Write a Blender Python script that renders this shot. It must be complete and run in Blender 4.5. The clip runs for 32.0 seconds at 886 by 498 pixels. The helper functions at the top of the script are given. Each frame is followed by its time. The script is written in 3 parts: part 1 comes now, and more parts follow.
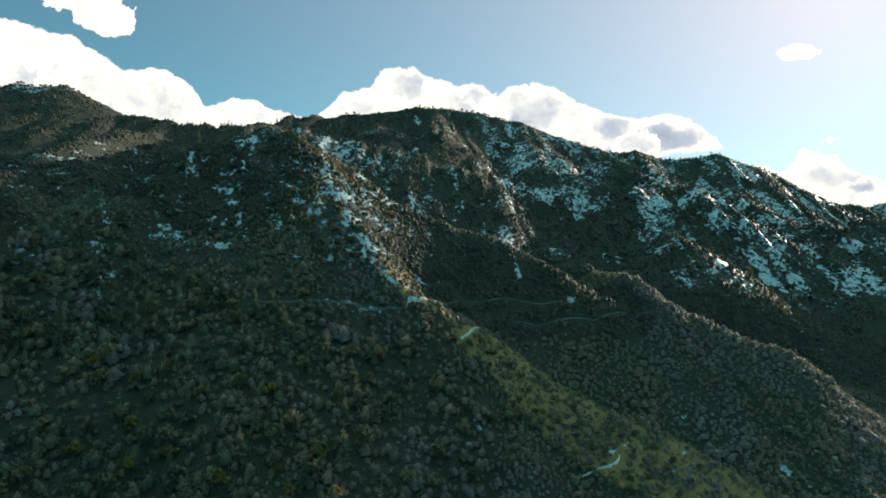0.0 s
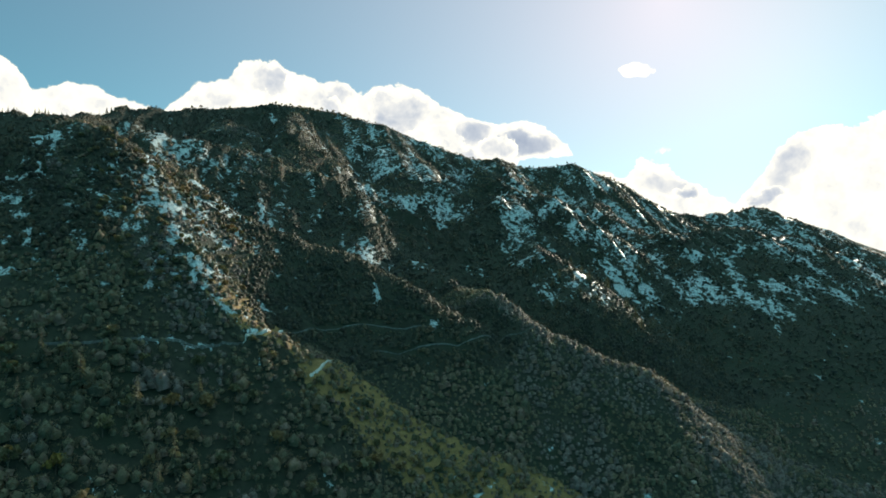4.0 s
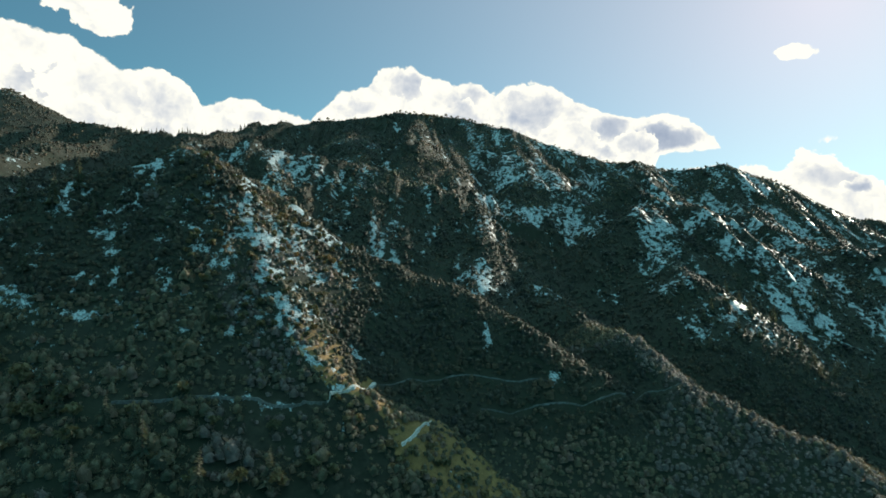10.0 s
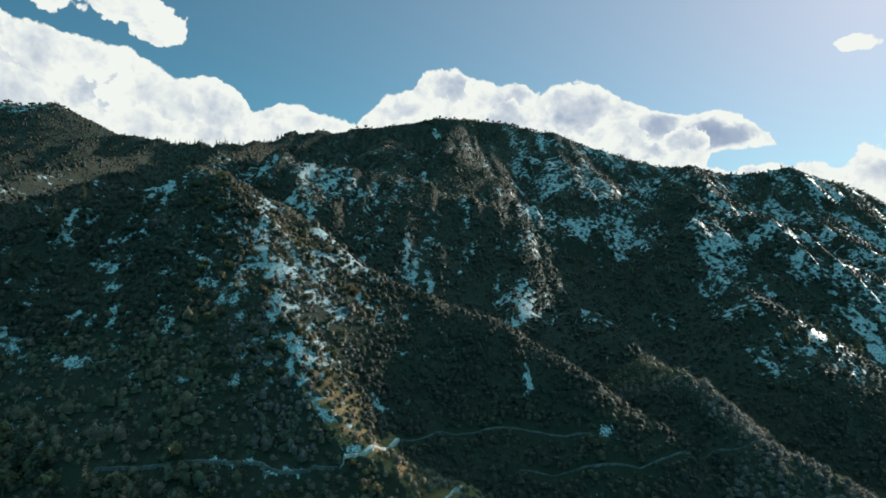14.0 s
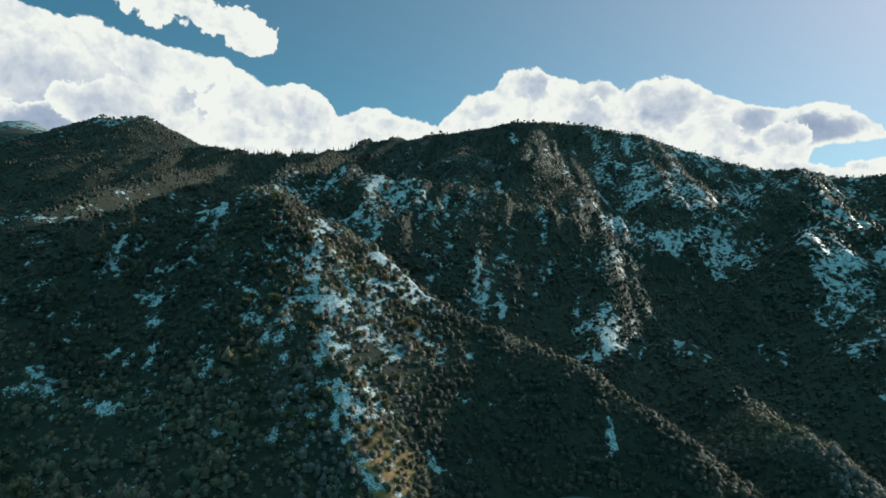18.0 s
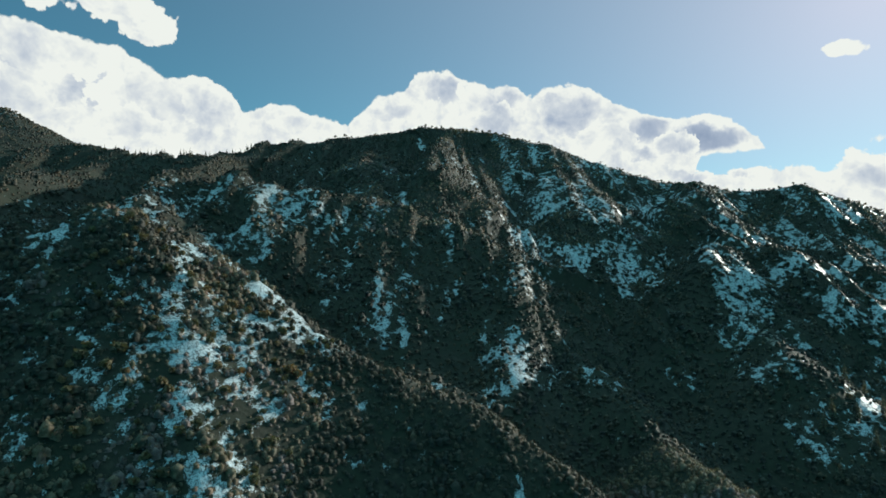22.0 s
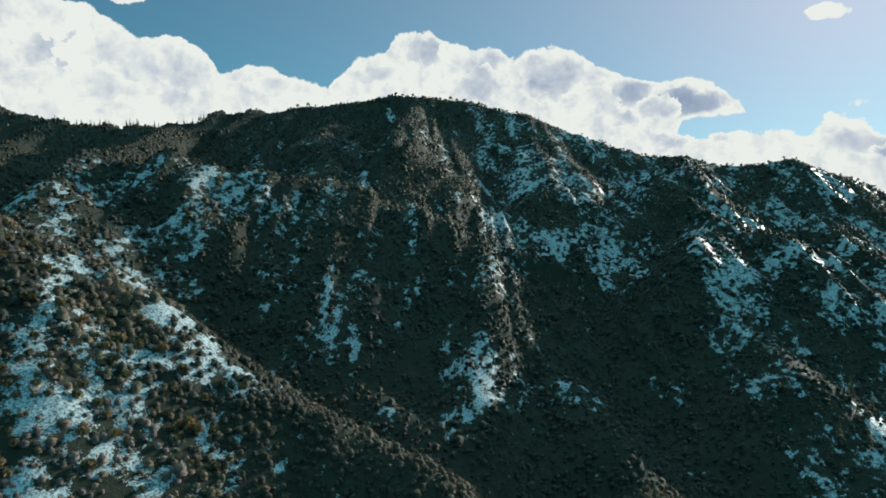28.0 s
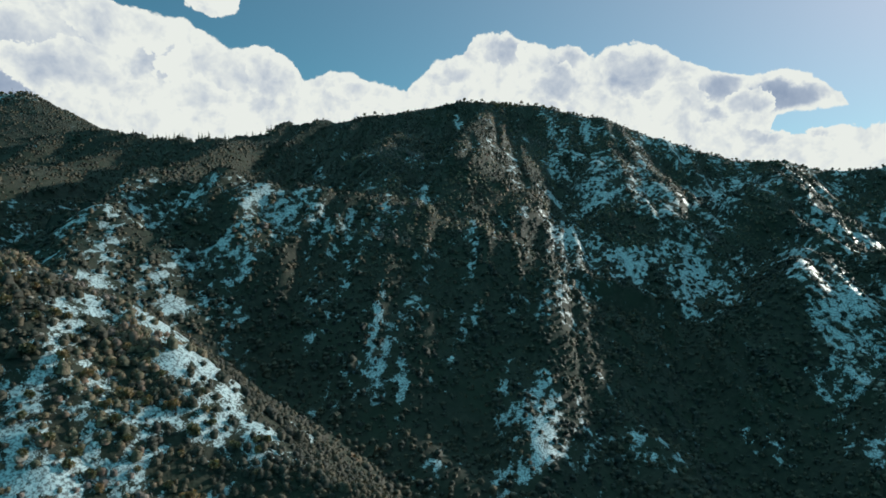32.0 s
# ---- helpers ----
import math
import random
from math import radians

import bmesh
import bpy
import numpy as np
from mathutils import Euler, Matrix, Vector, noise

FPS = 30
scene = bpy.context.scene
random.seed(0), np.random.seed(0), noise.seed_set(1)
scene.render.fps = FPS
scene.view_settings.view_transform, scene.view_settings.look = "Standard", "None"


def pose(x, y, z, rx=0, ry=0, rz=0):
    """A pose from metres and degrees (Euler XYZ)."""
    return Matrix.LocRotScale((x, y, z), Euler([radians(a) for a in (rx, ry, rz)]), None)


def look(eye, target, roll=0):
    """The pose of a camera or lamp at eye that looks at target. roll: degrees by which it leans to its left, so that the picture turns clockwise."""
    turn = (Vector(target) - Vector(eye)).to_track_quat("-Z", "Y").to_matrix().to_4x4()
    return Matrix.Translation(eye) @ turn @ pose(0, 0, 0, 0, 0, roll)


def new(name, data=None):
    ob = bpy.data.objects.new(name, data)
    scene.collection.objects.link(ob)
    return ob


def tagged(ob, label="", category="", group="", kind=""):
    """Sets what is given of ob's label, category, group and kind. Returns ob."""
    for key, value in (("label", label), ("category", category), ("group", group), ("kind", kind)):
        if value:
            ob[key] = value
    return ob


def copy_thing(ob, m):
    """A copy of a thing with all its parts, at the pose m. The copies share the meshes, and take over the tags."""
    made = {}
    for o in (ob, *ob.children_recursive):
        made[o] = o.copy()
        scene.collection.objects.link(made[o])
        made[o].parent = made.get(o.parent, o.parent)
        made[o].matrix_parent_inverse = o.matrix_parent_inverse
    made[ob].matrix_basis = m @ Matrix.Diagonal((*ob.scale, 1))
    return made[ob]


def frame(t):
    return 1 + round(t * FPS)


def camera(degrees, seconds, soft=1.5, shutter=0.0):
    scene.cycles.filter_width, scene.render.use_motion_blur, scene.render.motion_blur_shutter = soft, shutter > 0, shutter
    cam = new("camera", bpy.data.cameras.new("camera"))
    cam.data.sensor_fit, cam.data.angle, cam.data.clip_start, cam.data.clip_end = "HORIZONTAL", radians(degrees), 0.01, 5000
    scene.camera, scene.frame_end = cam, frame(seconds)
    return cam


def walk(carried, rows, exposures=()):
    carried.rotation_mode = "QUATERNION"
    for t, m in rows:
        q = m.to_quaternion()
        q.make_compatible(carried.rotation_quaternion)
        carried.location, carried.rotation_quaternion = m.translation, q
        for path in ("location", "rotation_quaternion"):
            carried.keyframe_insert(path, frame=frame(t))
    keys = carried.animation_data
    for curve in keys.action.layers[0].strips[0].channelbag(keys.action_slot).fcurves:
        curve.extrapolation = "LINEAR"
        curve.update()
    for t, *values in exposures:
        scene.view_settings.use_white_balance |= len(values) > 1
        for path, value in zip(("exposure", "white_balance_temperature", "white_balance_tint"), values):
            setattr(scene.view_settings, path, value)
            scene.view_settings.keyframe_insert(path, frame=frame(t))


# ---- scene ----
# Metres; the first camera stands over the origin and looks along +y.
cam = camera(72.1, 32.0, 1.7)


def flown(x, y, z, yaw, pitch, roll):
    """The pose of the aircraft's camera: yaw to the left from +y, pitch up, roll, in degrees."""
    a, b = radians(yaw), radians(pitch)
    way = Vector((-math.sin(a) * math.cos(b), math.cos(a) * math.cos(b), math.sin(b)))
    return look((x, y, z), Vector((x, y, z)) + way * 100, roll)


PATH = [
    (0, 0.00, 0.00, 173.30, -0.00, 1.94, 0.09),
    (0.5, 0.68, 4.42, 174.91, -3.14, 1.95, -0.01),
    (1, 1.30, 8.84, 176.48, -8.05, 1.91, -0.20),
    (1.5, 1.90, 13.28, 178.05, -11.37, 1.88, -0.38),
    (2, 2.71, 17.72, 179.64, -12.66, 1.88, -0.34),
    (2.5, 3.81, 22.15, 181.20, -13.22, 1.88, -0.44),
    (4.5, 10.05, 39.88, 187.57, -11.80, 1.92, -0.40),
    (5, 11.70, 44.13, 189.28, -10.33, 1.94, -0.31),
    (5.5, 13.27, 48.23, 191.02, -9.34, 1.94, -0.27),
    (6, 14.88, 52.29, 192.75, -8.65, 1.93, -0.17),
    (6.5, 16.55, 56.39, 194.47, -7.41, 1.94, -0.10),
    (7, 18.16, 60.56, 196.19, -6.23, 1.92, -0.06),
    (7.5, 19.68, 64.78, 197.94, -4.92, 1.90, 0.02),
    (8, 21.10, 68.98, 199.61, -3.80, 1.89, 0.01),
    (8.5, 22.43, 73.18, 201.24, -2.20, 1.89, -0.00),
    (9, 23.64, 77.42, 202.83, -0.57, 1.90, 0.04),
    (9.5, 24.64, 81.68, 204.39, -0.30, 1.91, 0.07),
    (10, 25.49, 85.95, 205.97, -0.17, 1.90, 0.02),
    (10.5, 26.33, 90.24, 207.63, 0.05, 1.93, -0.07),
    (11, 27.06, 94.60, 209.43, 0.14, 1.93, -0.16),
    (11.5, 27.75, 99.01, 211.31, 0.26, 1.96, -0.19),
    (12, 28.37, 103.46, 213.26, 0.31, 1.99, -0.18),
    (12.5, 28.80, 107.91, 215.21, 0.33, 1.99, -0.21),
    (13, 29.21, 112.38, 217.15, 0.66, 2.01, -0.18),
    (13.5, 29.84, 116.85, 219.09, 1.99, 2.01, -0.17),
    (14, 30.62, 121.21, 220.97, 4.07, 2.03, -0.06),
    (14.5, 31.30, 125.47, 222.77, 6.04, 2.05, -0.01),
    (15, 31.83, 129.70, 224.53, 7.26, 2.06, 0.11),
    (15.5, 32.16, 133.97, 226.29, 8.41, 2.07, 0.22),
    (17.5, 32.84, 151.34, 233.42, 11.40, 2.08, 0.32),
    (18, 32.90, 155.71, 235.18, 11.63, 2.07, 0.40),
    (18.5, 32.92, 160.10, 236.96, 11.80, 2.07, 0.42),
    (19, 32.96, 164.45, 238.75, 11.94, 2.07, 0.45),
    (19.5, 33.08, 168.82, 240.56, 11.95, 2.10, 0.46),
    (20, 33.30, 173.17, 242.37, 11.87, 2.11, 0.51),
    (20.5, 33.50, 177.41, 244.18, 11.17, 2.11, 0.40),
    (21, 33.73, 181.54, 245.95, 9.43, 2.13, 0.45),
    (21.5, 33.94, 185.60, 247.57, 6.13, 2.17, 0.30),
    (22, 34.28, 189.68, 249.07, 3.22, 2.19, 0.14),
    (22.5, 34.61, 193.89, 250.60, 1.17, 2.20, -0.03),
    (23, 35.12, 198.21, 252.19, 0.58, 2.22, -0.03),
    (23.5, 35.84, 202.47, 253.76, 0.22, 2.25, -0.11),
    (24, 36.78, 206.64, 255.33, 0.02, 1.94, -0.15),
    (24.5, 37.84, 210.75, 256.94, -0.14, 1.08, -0.14),
    (25, 38.95, 214.81, 258.54, -0.24, 0.08, -0.18),
    (25.5, 40.04, 218.81, 260.18, -0.30, -0.88, -0.16),
    (27.5, 44.29, 234.62, 266.64, 1.49, -1.17, -0.08),
    (28, 45.34, 238.64, 268.26, 1.55, -1.14, -0.06),
    (28.5, 46.35, 242.66, 269.89, 1.58, -1.16, -0.01),
    (29, 47.33, 246.66, 271.48, 2.66, -1.14, -0.04),
    (29.5, 48.43, 250.75, 273.07, 3.92, -1.11, 0.02),
    (30, 49.57, 254.86, 274.70, 5.09, -1.10, 0.03),
    (30.5, 50.69, 258.92, 276.31, 6.11, -1.10, 0.04),
    (31, 51.77, 262.88, 277.91, 6.96, -1.07, 0.07),
    (31.5, 52.80, 266.85, 279.52, 7.73, -1.05, 0.03),
    (32, 53.80, 270.81, 281.14, 8.77, -1.04, 0.04),
]
walk(cam, [(t, flown(*row)) for t, *row in PATH], [(0, 0.68, 6650, 6), (2.5, 0.66, 6650, 6), (9, 0.58, 6550, 6), (11, 0.40, 6250, 5), (13, 0.29, 5930, 4), (19, 0.25, 5950, 4), (32, 0.15, 5930, 4)])

# ---- world, sun ----
SUN_AZ, SUN_EL = 43.0, 19.0  # degrees to the right of +y, and above the horizon
HAZE_AZ, HAZE_EL = 33.0, 23.0  # the brightest part of the thin high haze


class Graph:
    """Short writing for node trees."""

    def __init__(self, tree):
        self.tree = tree
        tree.nodes.clear()

    def add(self, kind, **inputs):
        node = self.tree.nodes.new(kind)
        for key, value in inputs.items():
            self.put(node, key, value)
        return node

    def put(self, node, key, value):
        socket = node.inputs[key.replace("_", " ")] if not key.startswith("i_") else node.inputs[int(key[2:])]
        if isinstance(value, bpy.types.NodeSocket):
            self.tree.links.new(value, socket)
        else:
            socket.default_value = value

    def math(self, op, *values, clamp=False):
        node = self.tree.nodes.new("ShaderNodeMath")
        node.operation, node.use_clamp = op, clamp
        for n, value in enumerate(values):
            self.put(node, f"i_{n}", value)
        return node.outputs[0]

    def vmath(self, op, *values):
        node = self.tree.nodes.new("ShaderNodeVectorMath")
        node.operation = op
        for n, value in enumerate(values):
            self.put(node, f"i_{n}" if op != "SCALE" or n == 0 else "Scale", value)
        return node.outputs[0]

    def step(self, value, low, high, to_low=0.0, to_high=1.0, kind="SMOOTHSTEP"):
        node = self.tree.nodes.new("ShaderNodeMapRange")
        node.interpolation_type = kind
        for n, v in enumerate((value, low, high, to_low, to_high)):
            self.put(node, f"i_{n}", v)
        return node.outputs[0]

    def mix(self, factor, a, b):
        node = self.tree.nodes.new("ShaderNodeMix")
        node.data_type = "RGBA"
        for n, v in ((0, factor), (6, a), (7, b)):
            if isinstance(v, tuple) and len(v) == 3:
                v = (*v, 1.0)
            self.put(node, f"i_{n}", v)
        return node.outputs[2]

    def ramp(self, factor, stops, scale=1.0):
        node = self.tree.nodes.new("ShaderNodeValToRGB")
        node.color_ramp.interpolation = "LINEAR"
        cells = node.color_ramp.elements
        while len(cells) < len(stops):
            cells.new(0.5)
        for cell, (place, value) in zip(cells, stops):
            cell.position = place
            cell.color = (*value, 1.0) if isinstance(value, tuple) else (value * scale,) * 3 + (1.0,)
        self.put(node, "i_0", factor)
        return node.outputs[0]

    def noise(self, vector, scale, detail=4.0, rough=0.55, kind="Fac"):
        node = self.add("ShaderNodeTexNoise", Vector=vector, Scale=scale, Detail=detail, Roughness=rough)
        return node.outputs[kind]

    def cells(self, vector, scale):
        node = self.tree.nodes.new("ShaderNodeTexVoronoi")
        node.feature = "SMOOTH_F1"
        self.put(node, "Vector", vector)
        self.put(node, "Scale", scale)
        self.put(node, "Smoothness", 0.25)
        return node.outputs["Distance"]


LOBES = []


def lobe(az, el, half_wide, half_high, dark):
    """One billow of the cumulus, in degrees: bright at its rim, grey by dark in its heart; later ones stand in front."""
    LOBES.append((az, el, half_wide, half_high, dark))


lobe(-44.7, 14.3, 11.0, 4.2, 0.45)
lobe(-46.5, 11.3, 6.6, 1.9, 0.75)
lobe(-39.5, 13.3, 5.8, 2.6, 0.5)
lobe(-33.2, 14.5, 2.6, 2.3, 0.42)
lobe(-36.5, 17.4, 5.6, 2.4, 0.15)
lobe(-28.4, 13.7, 4.5, 3.2, 0.16)
lobe(-24.4, 14.0, 3.1, 2.8, 0.22)
lobe(-30.8, 12.1, 3.4, 1.7, 0.22)
lobe(-35.2, 20.7, 5.7, 1.9, 0.18)
lobe(-18.7, 13.8, 1.7, 0.9, 0.15)
lobe(-14.9, 13.1, 4.6, 1.1, 0.2)
lobe(-3.5, 17.0, 3.2, 2.2, 0.5)
lobe(-7.9, 14.9, 3.2, 1.7, 0.6)
lobe(-11.2, 13.8, 2.1, 1.2, 0.35)
lobe(2.8, 15.7, 3.1, 1.8, 0.4)
lobe(-0.6, 15.4, 2.6, 1.8, 0.4)
lobe(-4.5, 14.8, 1.8, 1.8, 0.22)
lobe(1.7, 14.1, 2.9, 1.8, 0.55)
lobe(9.5, 14.3, 4.7, 2.6, 0.6)
lobe(15.1, 12.6, 2.9, 2.0, 0.55)
lobe(11.5, 11.6, 2.6, 1.4, 0.25)
lobe(21.1, 11.6, 4.0, 1.9, 0.85)
lobe(17.5, 11.0, 2.1, 1.2, 0.35)
lobe(14.6, 10.2, 2.0, 0.8, 0.5)
lobe(18.7, 8.7, 3.4, 0.8, 0.35)
lobe(23.2, 8.4, 1.6, 0.8, 0.4)
lobe(32.8, 7.4, 4.1, 2.0, 0.5)
lobe(34.5, 6.6, 2.4, 0.9, 0.7)
lobe(41.8, 8.0, 2.7, 2.6, 0.4)
lobe(41.0, 6.2, 1.8, 1.0, 0.6)


def make_world():
    world = bpy.data.worlds.new("sky")
    scene.world = world
    world.use_nodes = True
    g = Graph(world.node_tree)
    sky = g.add("ShaderNodeTexSky")
    sky.sky_type, sky.sun_disc = "NISHITA", False
    sky.sun_elevation, sky.sun_rotation = radians(SUN_EL), radians(SUN_AZ)
    sky.altitude, sky.air_density, sky.dust_density, sky.ozone_density = 1200, 1.0, 0.25, 2.0
    way = g.add("ShaderNodeTexCoord").outputs["Generated"]
    parts = g.add("ShaderNodeSeparateXYZ", Vector=way).outputs
    az = g.math("MULTIPLY", g.math("ARCTAN2", parts[0], parts[1]), 57.2958)
    el = g.math("MULTIPLY", g.math("ARCSINE", parts[2]), 57.2958)
    along = g.math("DIVIDE", g.math("ADD", az, 60.0), 120.0, clamp=True)

    def billows(vector):
        warp = g.vmath("SUBTRACT", g.noise(vector, 9.0, 5, 0.6, "Color"), (0.5, 0.5, 0.5))
        bent = g.vmath("ADD", vector, g.vmath("SCALE", warp, 0.06))
        total = None
        for scale, high in ((9.5, 3.0), (27.0, 1.4), (70.0, 0.85), (180.0, 0.40)):
            lump = g.math("MULTIPLY", g.math("SUBTRACT", 0.42, g.cells(bent, scale)), high)
            total = lump if total is None else g.math("ADD", total, lump)
        return total, g.math("ADD", total, g.math("MULTIPLY", g.math("SUBTRACT", g.noise(vector, 60.0, 6, 0.6), 0.5), 0.55))

    drift = g.vmath("ADD", way, (0.43, 0.0, 0.17))
    coarse, lumps = billows(drift)
    a, b = radians(SUN_AZ), radians(SUN_EL)
    toward = Vector((math.sin(a) * math.cos(b), math.cos(a) * math.cos(b), math.sin(b)))
    coarse_on, _ = billows(g.vmath("ADD", drift, g.vmath("SCALE", (toward - Vector((0, 0.95, 0.25))).normalized()[:], 0.016)))

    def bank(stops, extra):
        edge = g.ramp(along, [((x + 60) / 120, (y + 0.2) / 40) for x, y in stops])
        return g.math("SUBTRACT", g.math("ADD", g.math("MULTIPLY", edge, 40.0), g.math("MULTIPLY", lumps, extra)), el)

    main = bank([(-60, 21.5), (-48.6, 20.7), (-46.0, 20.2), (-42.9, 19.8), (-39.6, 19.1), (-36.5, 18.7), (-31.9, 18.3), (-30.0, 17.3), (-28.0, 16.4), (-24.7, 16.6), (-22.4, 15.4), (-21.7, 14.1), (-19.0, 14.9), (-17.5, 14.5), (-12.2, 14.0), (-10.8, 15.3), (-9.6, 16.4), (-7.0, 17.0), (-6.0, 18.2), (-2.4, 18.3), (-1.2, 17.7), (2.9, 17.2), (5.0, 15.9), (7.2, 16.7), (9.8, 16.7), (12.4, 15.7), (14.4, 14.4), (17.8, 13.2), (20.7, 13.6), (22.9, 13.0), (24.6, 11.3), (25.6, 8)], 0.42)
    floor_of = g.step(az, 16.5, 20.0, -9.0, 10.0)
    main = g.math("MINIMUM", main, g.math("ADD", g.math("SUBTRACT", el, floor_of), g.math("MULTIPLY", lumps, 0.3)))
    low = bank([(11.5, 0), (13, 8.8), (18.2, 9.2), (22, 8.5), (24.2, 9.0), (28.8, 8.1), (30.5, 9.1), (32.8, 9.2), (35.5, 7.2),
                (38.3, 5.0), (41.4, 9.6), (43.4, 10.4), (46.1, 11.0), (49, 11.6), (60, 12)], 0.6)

    def puff(a0, e0, ra, re, extra):
        da = g.math("DIVIDE", g.math("SUBTRACT", az, a0), ra)
        de = g.math("DIVIDE", g.math("SUBTRACT", el, e0), re)
        far = g.math("ADD", g.math("MULTIPLY", da, da), g.math("MULTIPLY", de, de))
        return g.math("ADD", g.math("MULTIPLY", g.math("SUBTRACT", 1.0, far), re * 0.6), g.math("MULTIPLY", lumps, extra))

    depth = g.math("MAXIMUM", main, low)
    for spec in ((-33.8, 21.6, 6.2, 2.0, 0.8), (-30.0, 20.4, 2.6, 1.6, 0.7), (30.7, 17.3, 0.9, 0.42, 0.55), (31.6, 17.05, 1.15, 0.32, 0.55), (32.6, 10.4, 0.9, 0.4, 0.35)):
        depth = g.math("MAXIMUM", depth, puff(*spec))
    # the banks stand before the camera; overhead and behind, unseen fill cloud is added
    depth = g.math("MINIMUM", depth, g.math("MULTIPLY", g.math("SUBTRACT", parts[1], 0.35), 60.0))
    # glows teal above 38 degrees, to brighten the shaded slopes
    fill_cloud = g.math("MULTIPLY", g.math("SUBTRACT", g.noise(way, 3.6, 6, 0.55), 0.43), 26.0)
    fill_cloud = g.step(g.math("MINIMUM", fill_cloud, g.math("SUBTRACT", el, 38.0)), -0.3, 2.0)
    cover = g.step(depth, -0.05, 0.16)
    # lit tops and rims, greyer hollows
    relief = g.math("MULTIPLY", g.math("SUBTRACT", coarse, coarse_on), 0.20)
    shade = 0.06
    bent = g.vmath("SUBTRACT", g.noise(way, 14.0, 5, 0.6, "Color"), (0.5, 0.5, 0.5))
    bend = g.add("ShaderNodeSeparateXYZ", Vector=bent).outputs
    az_bent = g.math("ADD", az, g.math("MULTIPLY", bend[0], 7.0))
    el_bent = g.math("ADD", el, g.math("MULTIPLY", bend[2], 5.0))
    wobble = g.math("MULTIPLY", lumps, 0.30)
    for a0, e0, ra, re, dark in LOBES:
        da = g.math("DIVIDE", g.math("SUBTRACT", az_bent, a0), ra)
        de = g.math("DIVIDE", g.math("SUBTRACT", el_bent, e0), re)
        far = g.math("ADD", g.math("MULTIPLY", da, da), g.math("MULTIPLY", de, de))
        deep = g.math("ADD", g.math("SUBTRACT", 1.0, far), wobble)
        inside = g.step(deep, 0.0, 0.14)
        heart = g.step(deep, 0.08, 1.0, 0.0, dark)
        shade = g.math("ADD", g.math("MULTIPLY", shade, g.math("SUBTRACT", 1.0, inside)), g.math("MULTIPLY", heart, inside))
    shade = g.math("MULTIPLY", shade, g.step(depth, 0.1, 0.7))
    bright = g.math("SUBTRACT", g.math("ADD", 0.95, relief), shade, clamp=True)
    cloud = g.ramp(bright, [(0.0, (0.25, 0.29, 0.38)), (0.40, (0.37, 0.40, 0.47)), (0.68, (0.58, 0.575, 0.58)), (0.92, (0.79, 0.75, 0.67))])
    c, d = radians(HAZE_AZ), radians(HAZE_EL)
    hazy = (math.sin(c) * math.cos(d), math.cos(c) * math.cos(d), math.sin(d))
    near = g.math("MAXIMUM", g.math("ARCCOSINE", g.vmath("DOT_PRODUCT", way, hazy).node.outputs["Value"]), 0.0)
    tone = g.mix(g.math("EXPONENT", g.math("MULTIPLY", near, -1.7)), (0.22, 1.04, 0.97), (0.66, 0.56, 0.53))
    tint = g.mix(1.0, sky.outputs[0], tone)
    tint.node.blend_type = "MULTIPLY"
    lit_sky = g.vmath("SCALE", tint, SKY)
    # the glare of the sun in the thin high haze
    glare = g.math("MULTIPLY", g.math("EXPONENT", g.math("MULTIPLY", near, -2.0)), 0.44)
    veil = g.vmath("SCALE", (1.0, 0.88, 0.88), glare)
    total = g.mix(cover, g.mix(fill_cloud, g.vmath("ADD", lit_sky, veil), (0.38, 0.78, 0.83)), cloud)
    back = g.add("ShaderNodeBackground", Color=total, Strength=1.0)
    out = g.add("ShaderNodeOutputWorld", Surface=back.outputs[0])
    return world


SKY = 0.074
make_world()
sun = new("sun", bpy.data.lights.new("sun", "SUN"))
sun.data.energy, sun.data.angle, sun.data.color = 5.0, radians(0.6), (1.0, 0.90, 0.75)
a_, b_ = radians(SUN_AZ), radians(SUN_EL)
sun.matrix_world = look((math.sin(a_) * math.cos(b_) * 2000, math.cos(a_) * math.cos(b_) * 2000, math.sin(b_) * 2000), (0, 0, 0))

# ---- materials ----
def material(name):
    mat = bpy.data.materials.new(name)
    mat.use_nodes = True
    return mat, Graph(mat.node_tree)


def finish(g, color, rough, bump=None, depth=0.05, distance=1.0, spec=0.3):
    shader = g.add("ShaderNodeBsdfPrincipled", Base_Color=color, Roughness=rough)
    shader.inputs["Specular IOR Level"].default_value = spec
    if bump is not None:
        relief = g.add("ShaderNodeBump", Height=bump, Strength=depth, Distance=distance)
        g.put(shader, "Normal", relief.outputs[0])
    g.add("ShaderNodeOutputMaterial", Surface=shader.outputs[0])


def ground_material():
    mat, g = material("ground_cover")
    at = g.add("ShaderNodeNewGeometry").outputs["Position"]
    attr = {}
    for key in ("snow", "grass", "rock"):
        node = g.tree.nodes.new("ShaderNodeAttribute")
        node.attribute_name = key
        attr[key] = node.outputs["Fac"]
    wide, mid, fine = g.noise(at, 0.05, 5), g.noise(at, 0.35, 6, 0.6), g.noise(at, 1.6, 5, 0.65)
    soil = g.ramp(mid, [(0.3, (0.016, 0.018, 0.013)), (0.55, (0.028, 0.030, 0.021)), (0.75, (0.055, 0.050, 0.036))])
    soil = g.mix(g.step(wide, 0.4, 0.65), soil, (0.020, 0.026, 0.016))
    # dry grass, with the gold of sunlight put into its colour
    sunlit_dry = g.ramp(g.math("ADD", g.math("MULTIPLY", fine, 0.5), g.math("MULTIPLY", mid, 0.5)),
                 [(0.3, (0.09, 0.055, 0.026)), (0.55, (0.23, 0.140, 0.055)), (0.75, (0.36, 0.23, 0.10))])
